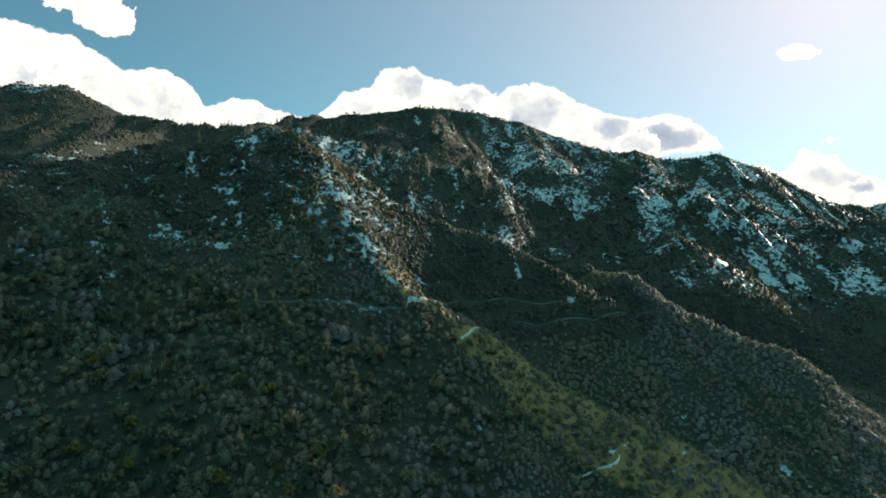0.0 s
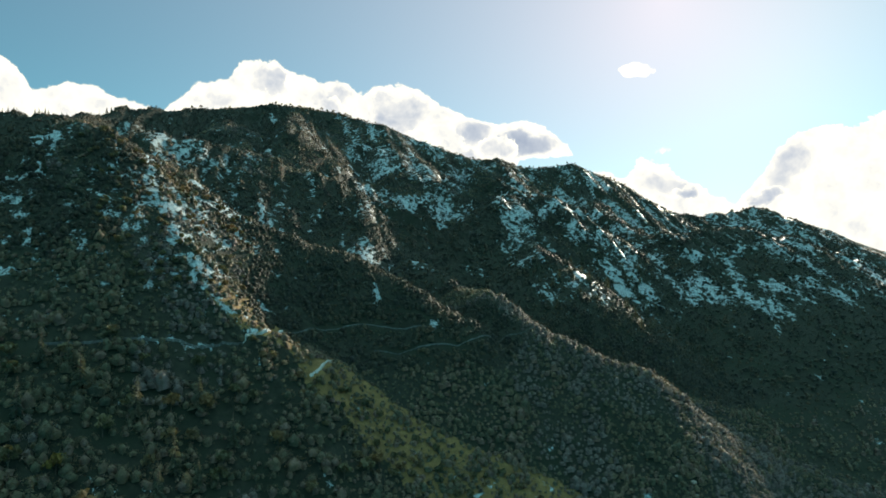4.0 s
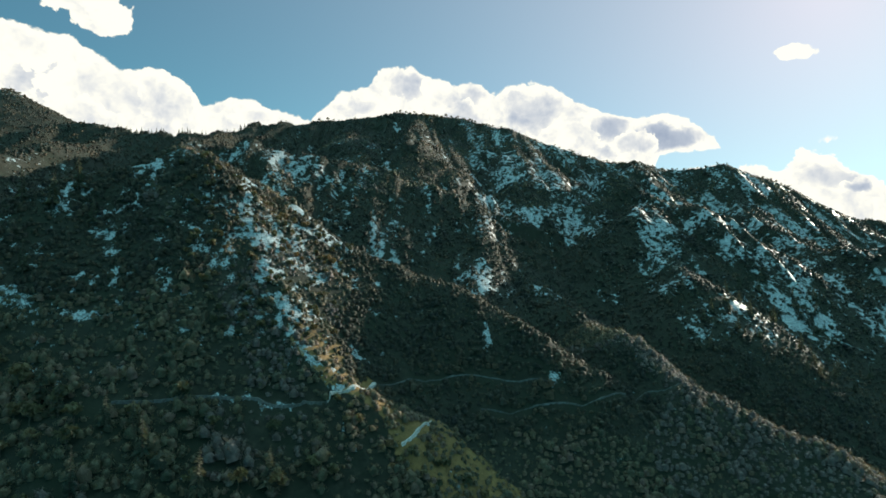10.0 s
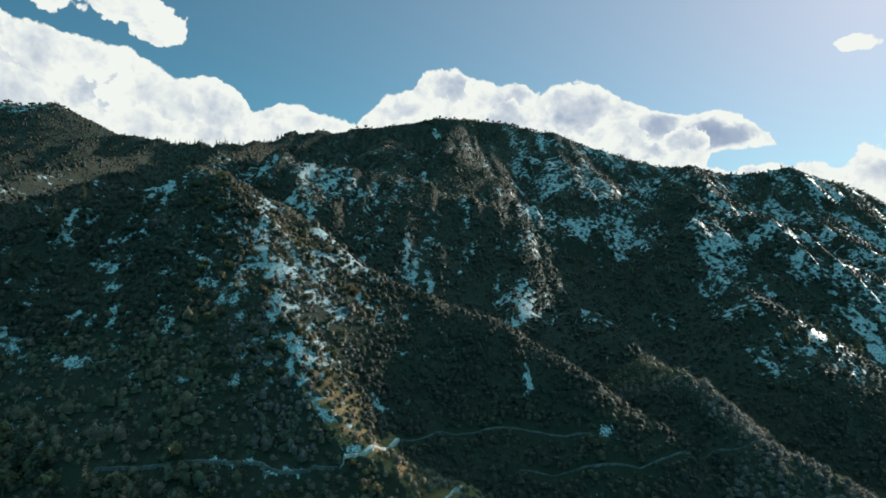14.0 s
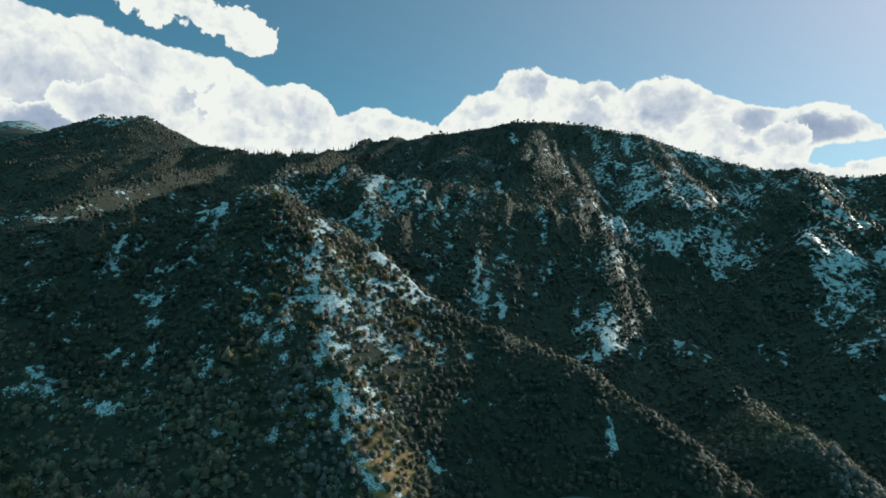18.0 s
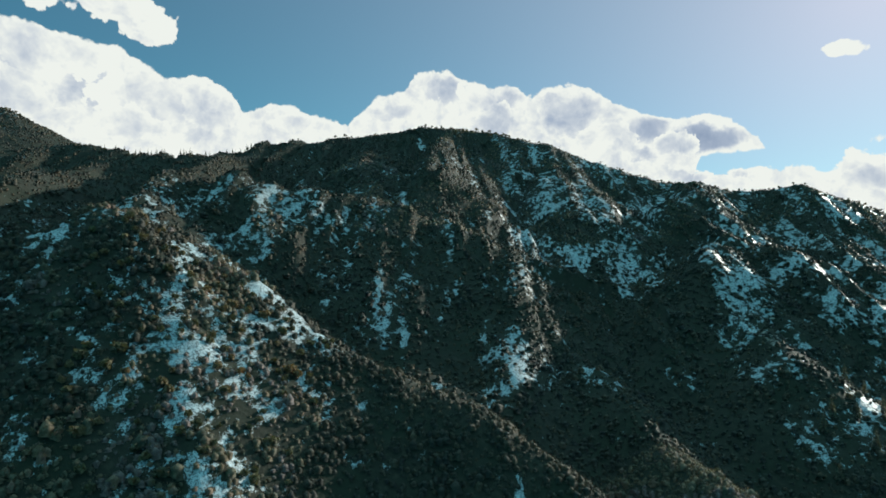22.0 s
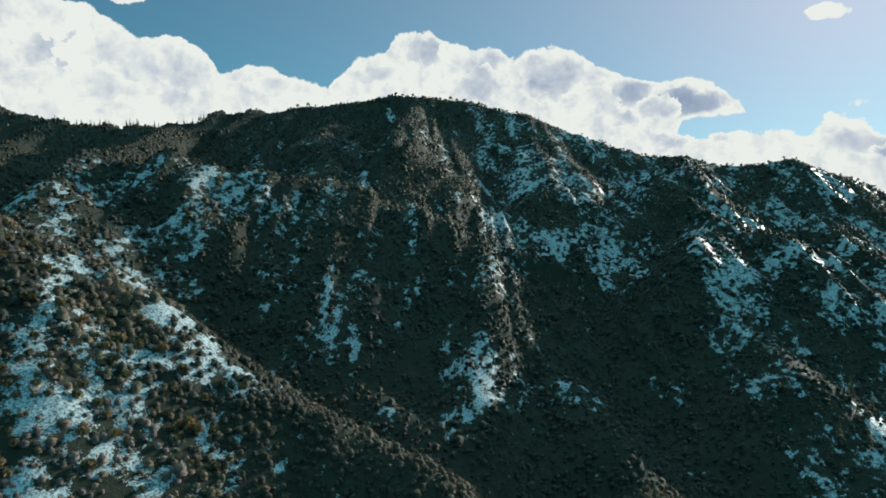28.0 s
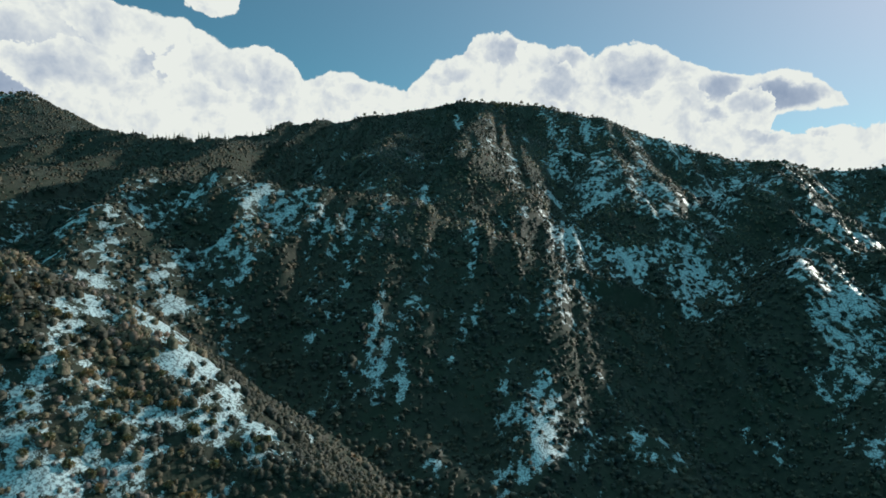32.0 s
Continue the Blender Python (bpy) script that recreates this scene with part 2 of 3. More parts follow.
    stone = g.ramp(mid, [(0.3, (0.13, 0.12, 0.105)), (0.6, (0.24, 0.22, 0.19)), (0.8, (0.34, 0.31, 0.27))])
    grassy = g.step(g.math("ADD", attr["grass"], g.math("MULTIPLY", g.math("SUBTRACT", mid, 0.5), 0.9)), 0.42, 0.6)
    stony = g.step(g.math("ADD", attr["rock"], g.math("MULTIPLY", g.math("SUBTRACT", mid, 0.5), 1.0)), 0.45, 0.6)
    color = g.mix(stony, g.mix(grassy, soil, sunlit_dry), stone)
    drift = g.noise(g.vmath("MULTIPLY", at, (1.0, 0.7, 0.9)), 0.21, 5, 0.62)
    ragged = g.math("ADD", g.math("MULTIPLY", g.math("SUBTRACT", drift, 0.5), 2.0), g.math("MULTIPLY", g.math("SUBTRACT", fine, 0.5), 0.8))
    snowy = g.step(g.math("ADD", attr["snow"], ragged), 0.47, 0.56)
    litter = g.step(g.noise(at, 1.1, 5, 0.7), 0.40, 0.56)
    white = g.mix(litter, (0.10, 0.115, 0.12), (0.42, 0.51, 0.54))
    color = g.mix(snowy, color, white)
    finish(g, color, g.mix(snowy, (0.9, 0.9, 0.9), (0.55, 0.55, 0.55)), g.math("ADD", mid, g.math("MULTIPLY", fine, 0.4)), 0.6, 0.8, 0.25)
    return mat


def leaf_material(name, stops, island=True, bump=0.5, thin_part=0.16):
    """Foliage whose colour differs from plant to plant, mottled within each."""
    mat, g = material(name)
    if island:
        chance = g.add("ShaderNodeNewGeometry").outputs["Random Per Island"]
    else:
        chance = g.add("ShaderNodeObjectInfo").outputs["Random"]
    at = g.add("ShaderNodeNewGeometry").outputs["Position"]
    fine = g.noise(at, 2.4, 5, 0.7)
    wide = g.noise(at, 0.02, 3)
    pick = g.math("ADD", g.math("MULTIPLY", chance, 0.62), g.math("MULTIPLY", g.step(wide, 0.3, 0.7), 0.38), clamp=True)
    color = g.ramp(pick, stops)
    shade = g.vmath("SCALE", color, g.step(fine, 0.3, 0.72, 0.6, 1.4))
    shader = g.add("ShaderNodeBsdfPrincipled", Base_Color=shade, Roughness=0.75)
    shader.inputs["Specular IOR Level"].default_value = 0.2
    relief = g.add("ShaderNodeBump", Height=fine, Strength=bump, Distance=0.5)
    g.put(shader, "Normal", relief.outputs[0])
    thin = g.add("ShaderNodeBsdfTranslucent", Color=g.vmath("MULTIPLY", shade, (1.6, 1.45, 0.7)))
    both = g.add("ShaderNodeMixShader", Fac=thin_part)
    g.put(both, "i_1", shader.outputs[0])
    g.put(both, "i_2", thin.outputs[0])
    g.add("ShaderNodeOutputMaterial", Surface=both.outputs[0])
    return mat


def plain_material(name, dark, light, scale, rough=0.85, metal=0.0):
    mat, g = material(name)
    at = g.add("ShaderNodeNewGeometry").outputs["Position"]
    grain, stain = g.noise(at, scale, 6, 0.65), g.noise(at, scale * 0.12, 4)
    color = g.ramp(g.math("ADD", g.math("MULTIPLY", grain, 0.6), g.math("MULTIPLY", stain, 0.4)), [(0.32, dark), (0.68, light)])
    shader = g.add("ShaderNodeBsdfPrincipled", Base_Color=color, Roughness=rough, Metallic=metal)
    relief = g.add("ShaderNodeBump", Height=grain, Strength=0.5, Distance=0.2)
    g.put(shader, "Normal", relief.outputs[0])
    g.add("ShaderNodeOutputMaterial", Surface=shader.outputs[0])
    return mat


GROUND = ground_material()
SHRUB = leaf_material("shrub_leaves", [(0.0, (0.073, 0.074, 0.057)), (0.35, (0.113, 0.107, 0.074)), (0.6, (0.172, 0.131, 0.086)), (0.78, (0.182, 0.123, 0.104)), (0.92, (0.242, 0.166, 0.121)), (1.0, (0.294, 0.170, 0.083))])
BRUSH = leaf_material("grey_brush", [(0.0, (0.107, 0.089, 0.085)), (0.5, (0.171, 0.138, 0.129)), (1.0, (0.234, 0.189, 0.173))])
# dark leaves: evergreens, and shade put into the leaf colour
SHADE_WOODS = leaf_material("evergreen_shade_leaves", [(0.0, (0.036, 0.037, 0.036)), (0.5, (0.060, 0.058, 0.045)), (0.85, (0.097, 0.078, 0.052)), (1.0, (0.130, 0.089, 0.061))], thin_part=0.12)
TREE_LEAF = leaf_material("tree_leaves", [(0.0, (0.076, 0.082, 0.055)), (0.5, (0.145, 0.128, 0.074)), (0.8, (0.212, 0.152, 0.091)), (1.0, (0.332, 0.180, 0.082))], island=False)
NEEDLE = leaf_material("needles", [(0.0, (0.067, 0.082, 0.072)), (0.6, (0.125, 0.126, 0.093)), (1.0, (0.193, 0.162, 0.123))], island=False)
BARK = plain_material("bark", (0.045, 0.035, 0.027), (0.13, 0.105, 0.08), 6.0)
CHAR = plain_material("weathered_wood", (0.020, 0.018, 0.016), (0.07, 0.062, 0.055), 8.0)
STEEL = plain_material("galvanised_steel", (0.16, 0.17, 0.18), (0.34, 0.35, 0.36), 9.0, 0.5, 0.8)
STONE = plain_material("granite", (0.12, 0.11, 0.10), (0.34, 0.31, 0.27), 1.2)
# road and trail dirt with snow, brightened in colour as if sunlit
SUNLIT_DIRT = plain_material("sunlit_snowy_dirt", (0.16, 0.14, 0.12), (0.74, 0.73, 0.71), 1.6)
# the same road dirt, darkened in colour where it lies in shade
SHADED_DIRT = plain_material("shaded_dirt", (0.03, 0.028, 0.024), (0.16, 0.17, 0.17), 0.45)

# ---- the mountain ----
TABLE = np.random.RandomState(7).rand(256, 256)


def value_noise(x, y):
    i, j = np.floor(x).astype(int), np.floor(y).astype(int)
    u, v = x - i, y - j
    u, v = u * u * u * (u * (u * 6 - 15) + 10), v * v * v * (v * (v * 6 - 15) + 10)
    a, b = TABLE[i & 255, j & 255], TABLE[(i + 1) & 255, j & 255]
    c, d = TABLE[i & 255, (j + 1) & 255], TABLE[(i + 1) & 255, (j + 1) & 255]
    return a + (b - a) * u + (c - a) * v + (a - b - c + d) * u * v


def fbm(x, y, octaves=4, shift=0.0):
    total, high = np.zeros(np.shape(x)), 0.5
    for n in range(octaves):
        total += high * (value_noise(x + shift + 17.3 * n, y - shift + 9.1 * n) - 0.5)
        x, y, high = x * 1.97 + 0.31 * y, y * 1.97 - 0.31 * x, high * 0.5
    return total * 2  # about -1 to 1


def smooth(x, low, high):
    s = np.clip((x - low) / (high - low), 0, 1)
    return s * s * (3 - 2 * s)


# Crest lines: the fall of the flanks (or of each flank, and how rounded the crest is), and stations (x, y, z) along the crest.
RIDGES = []


def crest(fall, *stations):
    """One crest line: its stations (x, y, z), and the fall of its flanks, or (left fall, right fall, rounding)."""
    RIDGES.append((fall, list(stations)))
    return [(x, y) for x, y, z in stations]


# the skyline, from the mast hill over the saddle and the summit to the far hills
crest(0.56, (-1733, 767, 313), (-1133, 867, 400), (-915, 985, 462), (-870, 990, 482), (-835, 985, 480), (-790, 965, 440), (-740, 975, 458), (-707, 987, 475), (-627, 1007, 479), (-573, 993, 445), (-515, 967, 420), (-359, 958, 399), (-293, 967, 404), (-241, 979, 421), (-155, 1033, 437))
SUMMIT = crest(0.76, (-155, 1033, 437), (-87, 1067, 455), (-48, 1077, 465), (59, 1077, 455), (133, 1060, 431), (196, 1040, 405), (280, 1013, 373), (362, 1000, 359), (440, 976, 360), (533, 987, 333), (633, 1000, 287))
crest(0.50, (633, 1000, 283), (747, 1000, 283), (810, 1000, 298), (919, 967, 258), (987, 867, 200), (1133, 733, 133))
# the snowy near ridge, its lower grassy end, its shoulder and its side spurs
NEAR_CREST = crest((1.05, 1.36, 5.5), (-127, 443, 276), (-107, 433, 267), (-87, 425, 253), (-75, 410, 234), (-55, 375, 201), (-35, 352, 175), (-13, 341, 155))
NEAR_CREST += crest((1.35, 1.35, 9), (-13, 341, 155), (6, 345, 147), (21, 350, 139), (45, 338, 113), (80, 318, 84), (120, 303, 68), (160, 283, 56), (200, 245, 40))[1:]
crest(1.02, (-127, 443, 273), (-167, 407, 254), (-200, 360, 228), (-223, 300, 180), (-237, 220, 123), (-247, 133, 73))
crest(0.92, (-113, 373, 180), (-100, 313, 153), (-83, 280, 92), (-60, 220, 67))
crest(1.0, (8, 322, 118), (38, 296, 82), (58, 268, 60), (72, 235, 38), (85, 190, 20))
SHOULDER = crest(0.92, (-112, 448, 275), (-88, 461, 262), (-70, 456, 252), (-37, 450, 230), (-4, 445, 212), (23, 435, 197))
SHOULDER += crest((1.35, 1.0, 8.9), (23, 435, 197), (43, 425, 191), (77, 402, 172), (100, 388, 158))[1:]
crest(0.98, (-127, 443, 268), (-150, 493, 257), (-190, 575, 294))
# the plateau, and the rim where it breaks off into the great face
crest(0.80, (-280, 933, 400), (-230, 767, 356), (-210, 653, 328), (-190, 585, 302))
crest(0.72, (-427, 933, 390), (-373, 667, 320), (-347, 533, 280), (-333, 400, 220), (-320, 267, 147))
crest((0.4, 1.0, 8.9), (-210, 653, 326), (-147, 650, 323), (-100, 675, 322), (-52, 692, 313), (9, 690, 292))
crest(1.1, (-147, 648, 321), (-121, 620, 299), (-119, 568, 238), (-117, 535, 216))
# the ribs of the great face
crest(0.78, (-113, 1040, 437), (-90, 833, 377), (-55, 695, 314), (-49, 640, 281), (-61, 575, 212), (-40, 527, 188))
crest(0.78, (-13, 1060, 452), (-14, 795, 360), (10, 690, 294), (30, 680, 288), (54, 660, 262), (88, 592, 205), (100, 555, 198), (114, 515, 181))
crest(0.78, (-22, 664, 278), (-8, 590, 230), (-2, 536, 199), (26, 505, 188))
crest(0.85, (58, 600, 222), (52, 530, 200), (56, 505, 186))
crest((0.91, 1.0, 8.9), (114, 515, 181), (126, 418, 168), (142, 385, 153), (170, 376, 140), (200, 363, 124))
crest(0.80, (200, 363, 124), (289, 363, 68), (373, 320, 40))
# the cirque and the eastern spurs
crest(0.66, (133, 1060, 431), (135, 930, 372), (138, 823, 320), (152, 720, 250), (156, 672, 228), (138, 620, 190))
crest(0.82, (320, 1000, 367), (263, 860, 342), (257, 767, 285), (290, 687, 271), (301, 603, 185), (320, 533, 143), (360, 460, 87))
crest(0.66, (440, 976, 357), (420, 900, 302), (393, 827, 279), (421, 680, 222), (467, 587, 180), (507, 467, 107))
crest(0.54, (421, 680, 226), (493, 673, 233), (560, 667, 231), (653, 600, 180), (800, 507, 100))
crest(0.78, (257, 767, 285), (212, 672, 267), (217, 598, 217), (214, 552, 206), (211, 524, 180), (225, 490, 130))


def crest_field(x, y, stations, fall):
    best = np.full(np.shape(x), -1e9)
    for (x0, y0, z0), (x1, y1, z1) in zip(stations, stations[1:]):
        dx, dy = x1 - x0, y1 - y0
        s = np.clip(((x - x0) * dx + (y - y0) * dy) / (dx * dx + dy * dy), 0, 1)
        far = np.hypot(x - x0 - s * dx, y - y0 - s * dy)
        left, right, rounding = fall if isinstance(fall, tuple) else (fall, fall, 8.9)
        drop = np.where(dx * (y - y0) - dy * (x - x0) > 0, left, right)
        best = np.maximum(best, z0 + s * (z1 - z0) - drop * (np.sqrt(far * far + rounding * rounding) - rounding))
    return best


def near_line(x, y, stations):
    best, side = np.full(np.shape(x), 1e9), np.zeros(np.shape(x))
    for (x0, y0), (x1, y1) in zip(stations, stations[1:]):
        dx, dy = x1 - x0, y1 - y0
        s = np.clip(((x - x0) * dx + (y - y0) * dy) / (dx * dx + dy * dy), 0, 1)
        far = np.hypot(x - x0 - s * dx, y - y0 - s * dy)
        turn = dx * (y - y0) - dy * (x - x0)
        side = np.where(far < best, np.sign(turn), side)
        best = np.minimum(best, far)
    return best, side


def gullies(x, y, width=0.16):
    """0 on the ribs and 1 in the runnels that come down the great face."""
    w = x + 12 * fbm(x / 90, y / 90, 3, 3.1) + 0.06 * (y - 700)
    n = fbm(w / 26, y / 330, 3, 8.7)
    return np.exp(-((n / width) ** 2))


def height(x, y):
    x, y = np.asarray(x, float), np.asarray(y, float)
    fields = [np.full(np.shape(x), 20.0) + 8 * fbm(x / 400, y / 400, 3)] + [crest_field(x, y, line, fall) for fall, line in RIDGES]
    fields = np.array(fields)
    top, k = fields.max(0), 6.0
    second = np.sort(fields, axis=0)[-2]
    z = top + k * np.log(np.exp((fields - top) / k).sum(0))
    away = smooth(top - second, 0, 60)  # little relief where two flanks meet in a crest
    calm = 0.25 + 0.75 * smooth(near_line(x, y, SUMMIT)[0], 4, 70)
    rough = 7.0 * fbm(x / 62, y / 62, 3, 1.7) + 2.6 * fbm(x / 24, y / 24, 3, 5.2) + 0.9 * fbm(x / 8, y / 8, 3, 2.2)
    face = smooth(y, 520, 640) * smooth(470 - 0.10 * np.abs(x), z - 6, z + 40)
    return z - 3.0 + rough * calm * (0.45 + 0.55 * away) - 9.0 * calm * face * (gullies(x, y, 0.24) - 0.4)


ROAD_WEST = [(-95.6, 311.6), (-79.9, 316.8), (-61.8, 323.1), (-48.5, 327.0), (-34.3, 329.4), (-20.4, 334.3)]
ROAD_NOSE = [(-20.7, 334.0), (-11.7, 337.4), (-4.6, 361.3)]
ROAD_MID = [(-5.0, 360.8), (10.5, 374.2), (29.8, 378.6), (57.0, 380.9), (80.9, 377.3)]
ROAD_EAST = [(43.7, 366.0), (67.4, 368.9), (96.0, 370.5), (103.9, 373.4), (125.0, 385.9), (135.9, 382.1), (144.4, 384.4)]
TRAIL = [(9.7, 329.6), (14.3, 335.0), (21.3, 354.6)]
TRAIL_LOW = [(64.4, 293.8), (73.5, 297.3), (82.5, 299.6), (85.8, 301.1), (87.0, 303.1)]
SNOWFIELDS = []


def snow_lies(half, *line):
    """A drift, runnel or patch that holds snow: half its width, and its line (x, y) down the slope."""
    SNOWFIELDS.append((half, list(line)))


snow_lies(2.2, (-62, 736), (-49, 688), (-51, 660), (-39, 628), (-30, 598), (-29, 563))
snow_lies(3.2, (-69, 637), (-75, 602), (-63, 573), (-57, 549))
snow_lies(3.2, (-41, 775), (-29, 717))
snow_lies(3.4, (8, 703), (14, 662), (14, 640))
snow_lies(5.0, (-127, 638), (-124, 625))
snow_lies(4.0, (-206, 905), (-197, 881))
snow_lies(5.0, (-152, 636), (-145, 644))
snow_lies(4.0, (-134, 580), (-133, 577))
snow_lies(4.0, (-125, 604), (-121, 585))
snow_lies(4.0, (-98, 572), (-100, 564))
snow_lies(2.6, (-9, 560), (-6, 519))
snow_lies(2.0, (51, 537), (54, 514))
snow_lies(2.6, (-22, 572), (-20, 541))
snow_lies(3.4, (232, 617), (208, 590))
snow_lies(3.6, (409, 949), (380, 911))
snow_lies(5.0, (311, 611), (301, 590))
snow_lies(5.0, (312, 677), (313, 674))
snow_lies(6.0, (96, 1038), (87, 1015))
snow_lies(11.0, (86, 825), (121, 846), (158, 854))
snow_lies(4.5, (87, 593), (92, 580), (97, 557))
snow_lies(3.0, (22, 621), (20, 607))
snow_lies(5.0, (-48, 1036), (-37, 1009))
snow_lies(8.0, (28, 902), (30, 849))
snow_lies(4.0, (240, 529), (235, 517))
snow_lies(1.6, (-137, 354), (-134, 361))
snow_lies(2.4, (-101, 379), (-94, 375))
snow_lies(3.0, (-114, 403), (-100, 405))
snow_lies(2.2, (-137, 432), (-132, 422))
snow_lies(2.6, (-127, 342), (-121, 342))
snow_lies(2.4, (-129, 371), (-123, 369))
snow_lies(2.2, (-65, 355), (-64, 347))
snow_lies(2.2, (-62, 323), (-49, 327), (-34, 329))
snow_lies(2.0, (75, 379), (82, 378))
snow_lies(1.5, (51, 361), (51, 355))
snow_lies(2.0, (48, 406), (49, 397))
snow_lies(1.6, (-12, 327), (-12, 323))
snow_lies(2.6, (-126, 439), (-120, 433))
snow_lies(2.6, (-91, 425), (-84, 417))
snow_lies(2.2, (-71, 437), (-67, 432))
snow_lies(2.4, (-65, 399), (-61, 394))
snow_lies(2.6, (-53, 368), (-47, 364))
snow_lies(3.0, (414, 499), (408, 489))
snow_lies(1.5, (168, 303), (176, 298))


def cover(x, y, z):
    """Snow, dry grass, bare rock and the thickness of the brush, each 0 to 1."""
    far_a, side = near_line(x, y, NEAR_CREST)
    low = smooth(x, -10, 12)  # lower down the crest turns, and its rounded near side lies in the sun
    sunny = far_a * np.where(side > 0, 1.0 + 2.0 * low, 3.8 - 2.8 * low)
    close = smooth(y, 500, 470)
    face = 1 - close
    grain = fbm(x / 14, y / 24, 3, 11.0) * face + fbm(x / 10, y / 10, 3, 11.0) * close
    broad = fbm(x / 60, y / 60, 3, 14.0)
    # how much of the ground the snow hides, stretch by stretch
    plateau = np.maximum(smooth(x, -120, -190) * smooth(y, 590, 650) * smooth(z, 300, 325), smooth(x, 40, -60) * smooth(z, 350, 390))
    left_bowl = smooth(x, -75, -115) * smooth(x, -240, -205) * smooth(z, 225, 262) * smooth(y, 490, 530)
    cirque = smooth(x, 30, 85) * smooth(x, 260, 190) * smooth(y, 640, 700)
    far_hill = smooth(x, 190, 260) * smooth(z, 225, 275) * smooth(y, 580, 640)
    spur = smooth(x, 15, 45) * smooth(x, 190, 150) * smooth(z, 165, 190) * smooth(y, 485, 510)
    middle = smooth(z, 190, 250) * smooth(y, 480, 520)
    valley = smooth(x, 170, 220) * smooth(y, 430, 480)
    fill = face * np.max([0.02 + 0.06 * middle, 0.25 * left_bowl, 0.31 * cirque, 0.25 * far_hill, 0.22 * spur * smooth(y, 600, 560), 0.24 * valley * smooth(z, 130, 165)], axis=0)
    flank = np.minimum(sunny, 1.6 * near_line(x, y, SHOULDER)[0])
    ridge_snow = np.maximum(smooth(z, 140, 185) * smooth(sunny, 34, 6), smooth(z, 205, 230) * smooth(flank, 46, 10) * close)
    west = smooth(z, 150, 200) * smooth(x, 0, -40)
    fill = np.maximum(fill, close * np.maximum(0.52 * ridge_snow, 0.01 + 0.09 * west))
    mast = np.exp(-(((x + 655) / 50) ** 2 + ((y - 985) / 40) ** 2)) + np.exp(-(((x + 850) / 70) ** 2 + ((y - 970) / 50) ** 2))
    scar = np.exp(-(((x - 216) / 16) ** 2 + ((y - 575) / 22) ** 2))
    fill = fill * (1 + 0.9 * broad) * (1 - 0.93 * plateau) * (1 - 0.9 * scar) + 0.4 * mast + 0.006
    for half, line in SNOWFIELDS:
        reach = near_line(x, y, line)[0] / half
        fill = np.maximum(fill, 0.52 * smooth(reach, 1.4, 0.4))
    fill = np.clip(fill, 0.004, 0.95)
    snow = np.clip(0.5 + 0.22 * (0.55 * grain / 0.22 + np.log(fill / (1 - fill)) / 1.7), 0, 1)  # half: as much snow as ground
    # the grass keeps to the sunlit strip, whose gold its colour carries
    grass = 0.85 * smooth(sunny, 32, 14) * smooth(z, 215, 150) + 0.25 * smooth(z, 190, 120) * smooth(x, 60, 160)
    rock = smooth(fbm(x / 40, y / 40, 3, 21.0), 0.25, 0.5) * 0.35 * smooth(z, 150, 260)
    rock = np.clip(rock + 0.5 * scar + 0.6 * mast, 0, 1)
    brush = np.clip((1.0 - 0.16 * grass - 0.3 * scar) * (1 - 0.66 * smooth(snow, 0.22, 0.62)), 0.03, 1)
    return snow, grass, rock, brush


def sheet(name, xs, ys, mat):
    gx, gy = np.meshgrid(xs, ys)
    gz = height(gx, gy)
    n, m = len(xs), len(ys)
    mesh = bpy.data.meshes.new(name)
    corner = (np.arange(m - 1)[:, None] * n + np.arange(n - 1)).ravel()
    quads = np.stack([corner, corner + 1, corner + n + 1, corner + n], 1)
    mesh.vertices.add(n * m)
    mesh.vertices.foreach_set("co", np.stack([gx, gy, gz], -1).astype(np.float32).ravel())
    mesh.loops.add(quads.size)
    mesh.loops.foreach_set("vertex_index", quads.astype(np.int32).ravel())
    mesh.polygons.add(len(quads))
    mesh.polygons.foreach_set("loop_start", np.arange(0, quads.size, 4, dtype=np.int32))
    mesh.update(calc_edges=True)
    mesh.polygons.foreach_set("use_smooth", np.ones(len(quads), bool))
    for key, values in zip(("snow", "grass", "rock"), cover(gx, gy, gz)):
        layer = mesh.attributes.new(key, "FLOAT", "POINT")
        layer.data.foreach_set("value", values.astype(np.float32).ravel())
    mesh.materials.append(mat)
    return new(name, mesh)


def steps(*stretches):
    out = []
    for start, end, by in stretches:
        out += list(np.arange(start, end, by))
    return np.array(out + [stretches[-1][1]], float)


ground = sheet("ground", steps((-4600, -1400, 160), (-1400, -760, 16), (-760, -330, 6), (-330, 470, 2.6), (470, 900, 6), (900, 1500, 16), (1500, 4600, 160)),
               steps((-4600, 0, 160), (0, 150, 12), (150, 480, 2.6), (480, 1110, 3.4), (1110, 1400, 20), (1400, 4600, 160)), GROUND)
tagged(ground, "steep brown mountainside with snow patches and dry grass", "ground", kind="structure")


# ---- brush ----
def dome(rng, sides, rings, tufts, spread=0.3):
    """A ragged dome of foliage: corners and triangles, about 1 wide on each side and 1 high."""
    points, tris = [], []
    for r, (wide, high) in enumerate(rings):
        for k in range(sides):
            a = 2 * math.pi * (k + 0.5 * (r % 2)) / sides
            w = wide * rng.uniform(0.72, 1.25)
            points.append((w * math.cos(a), w * math.sin(a), high + rng.uniform(-0.10, 0.12)))
    for r in range(len(rings) - 1):
        for k in range(sides):
            a, b = r * sides + k, r * sides + (k + 1) % sides
            c, d = a + sides, b + sides
            tris += [(a, b, d), (a, d, c)]
    points.append((rng.uniform(-0.15, 0.15), rng.uniform(-0.15, 0.15), rng.uniform(0.92, 1.1)))
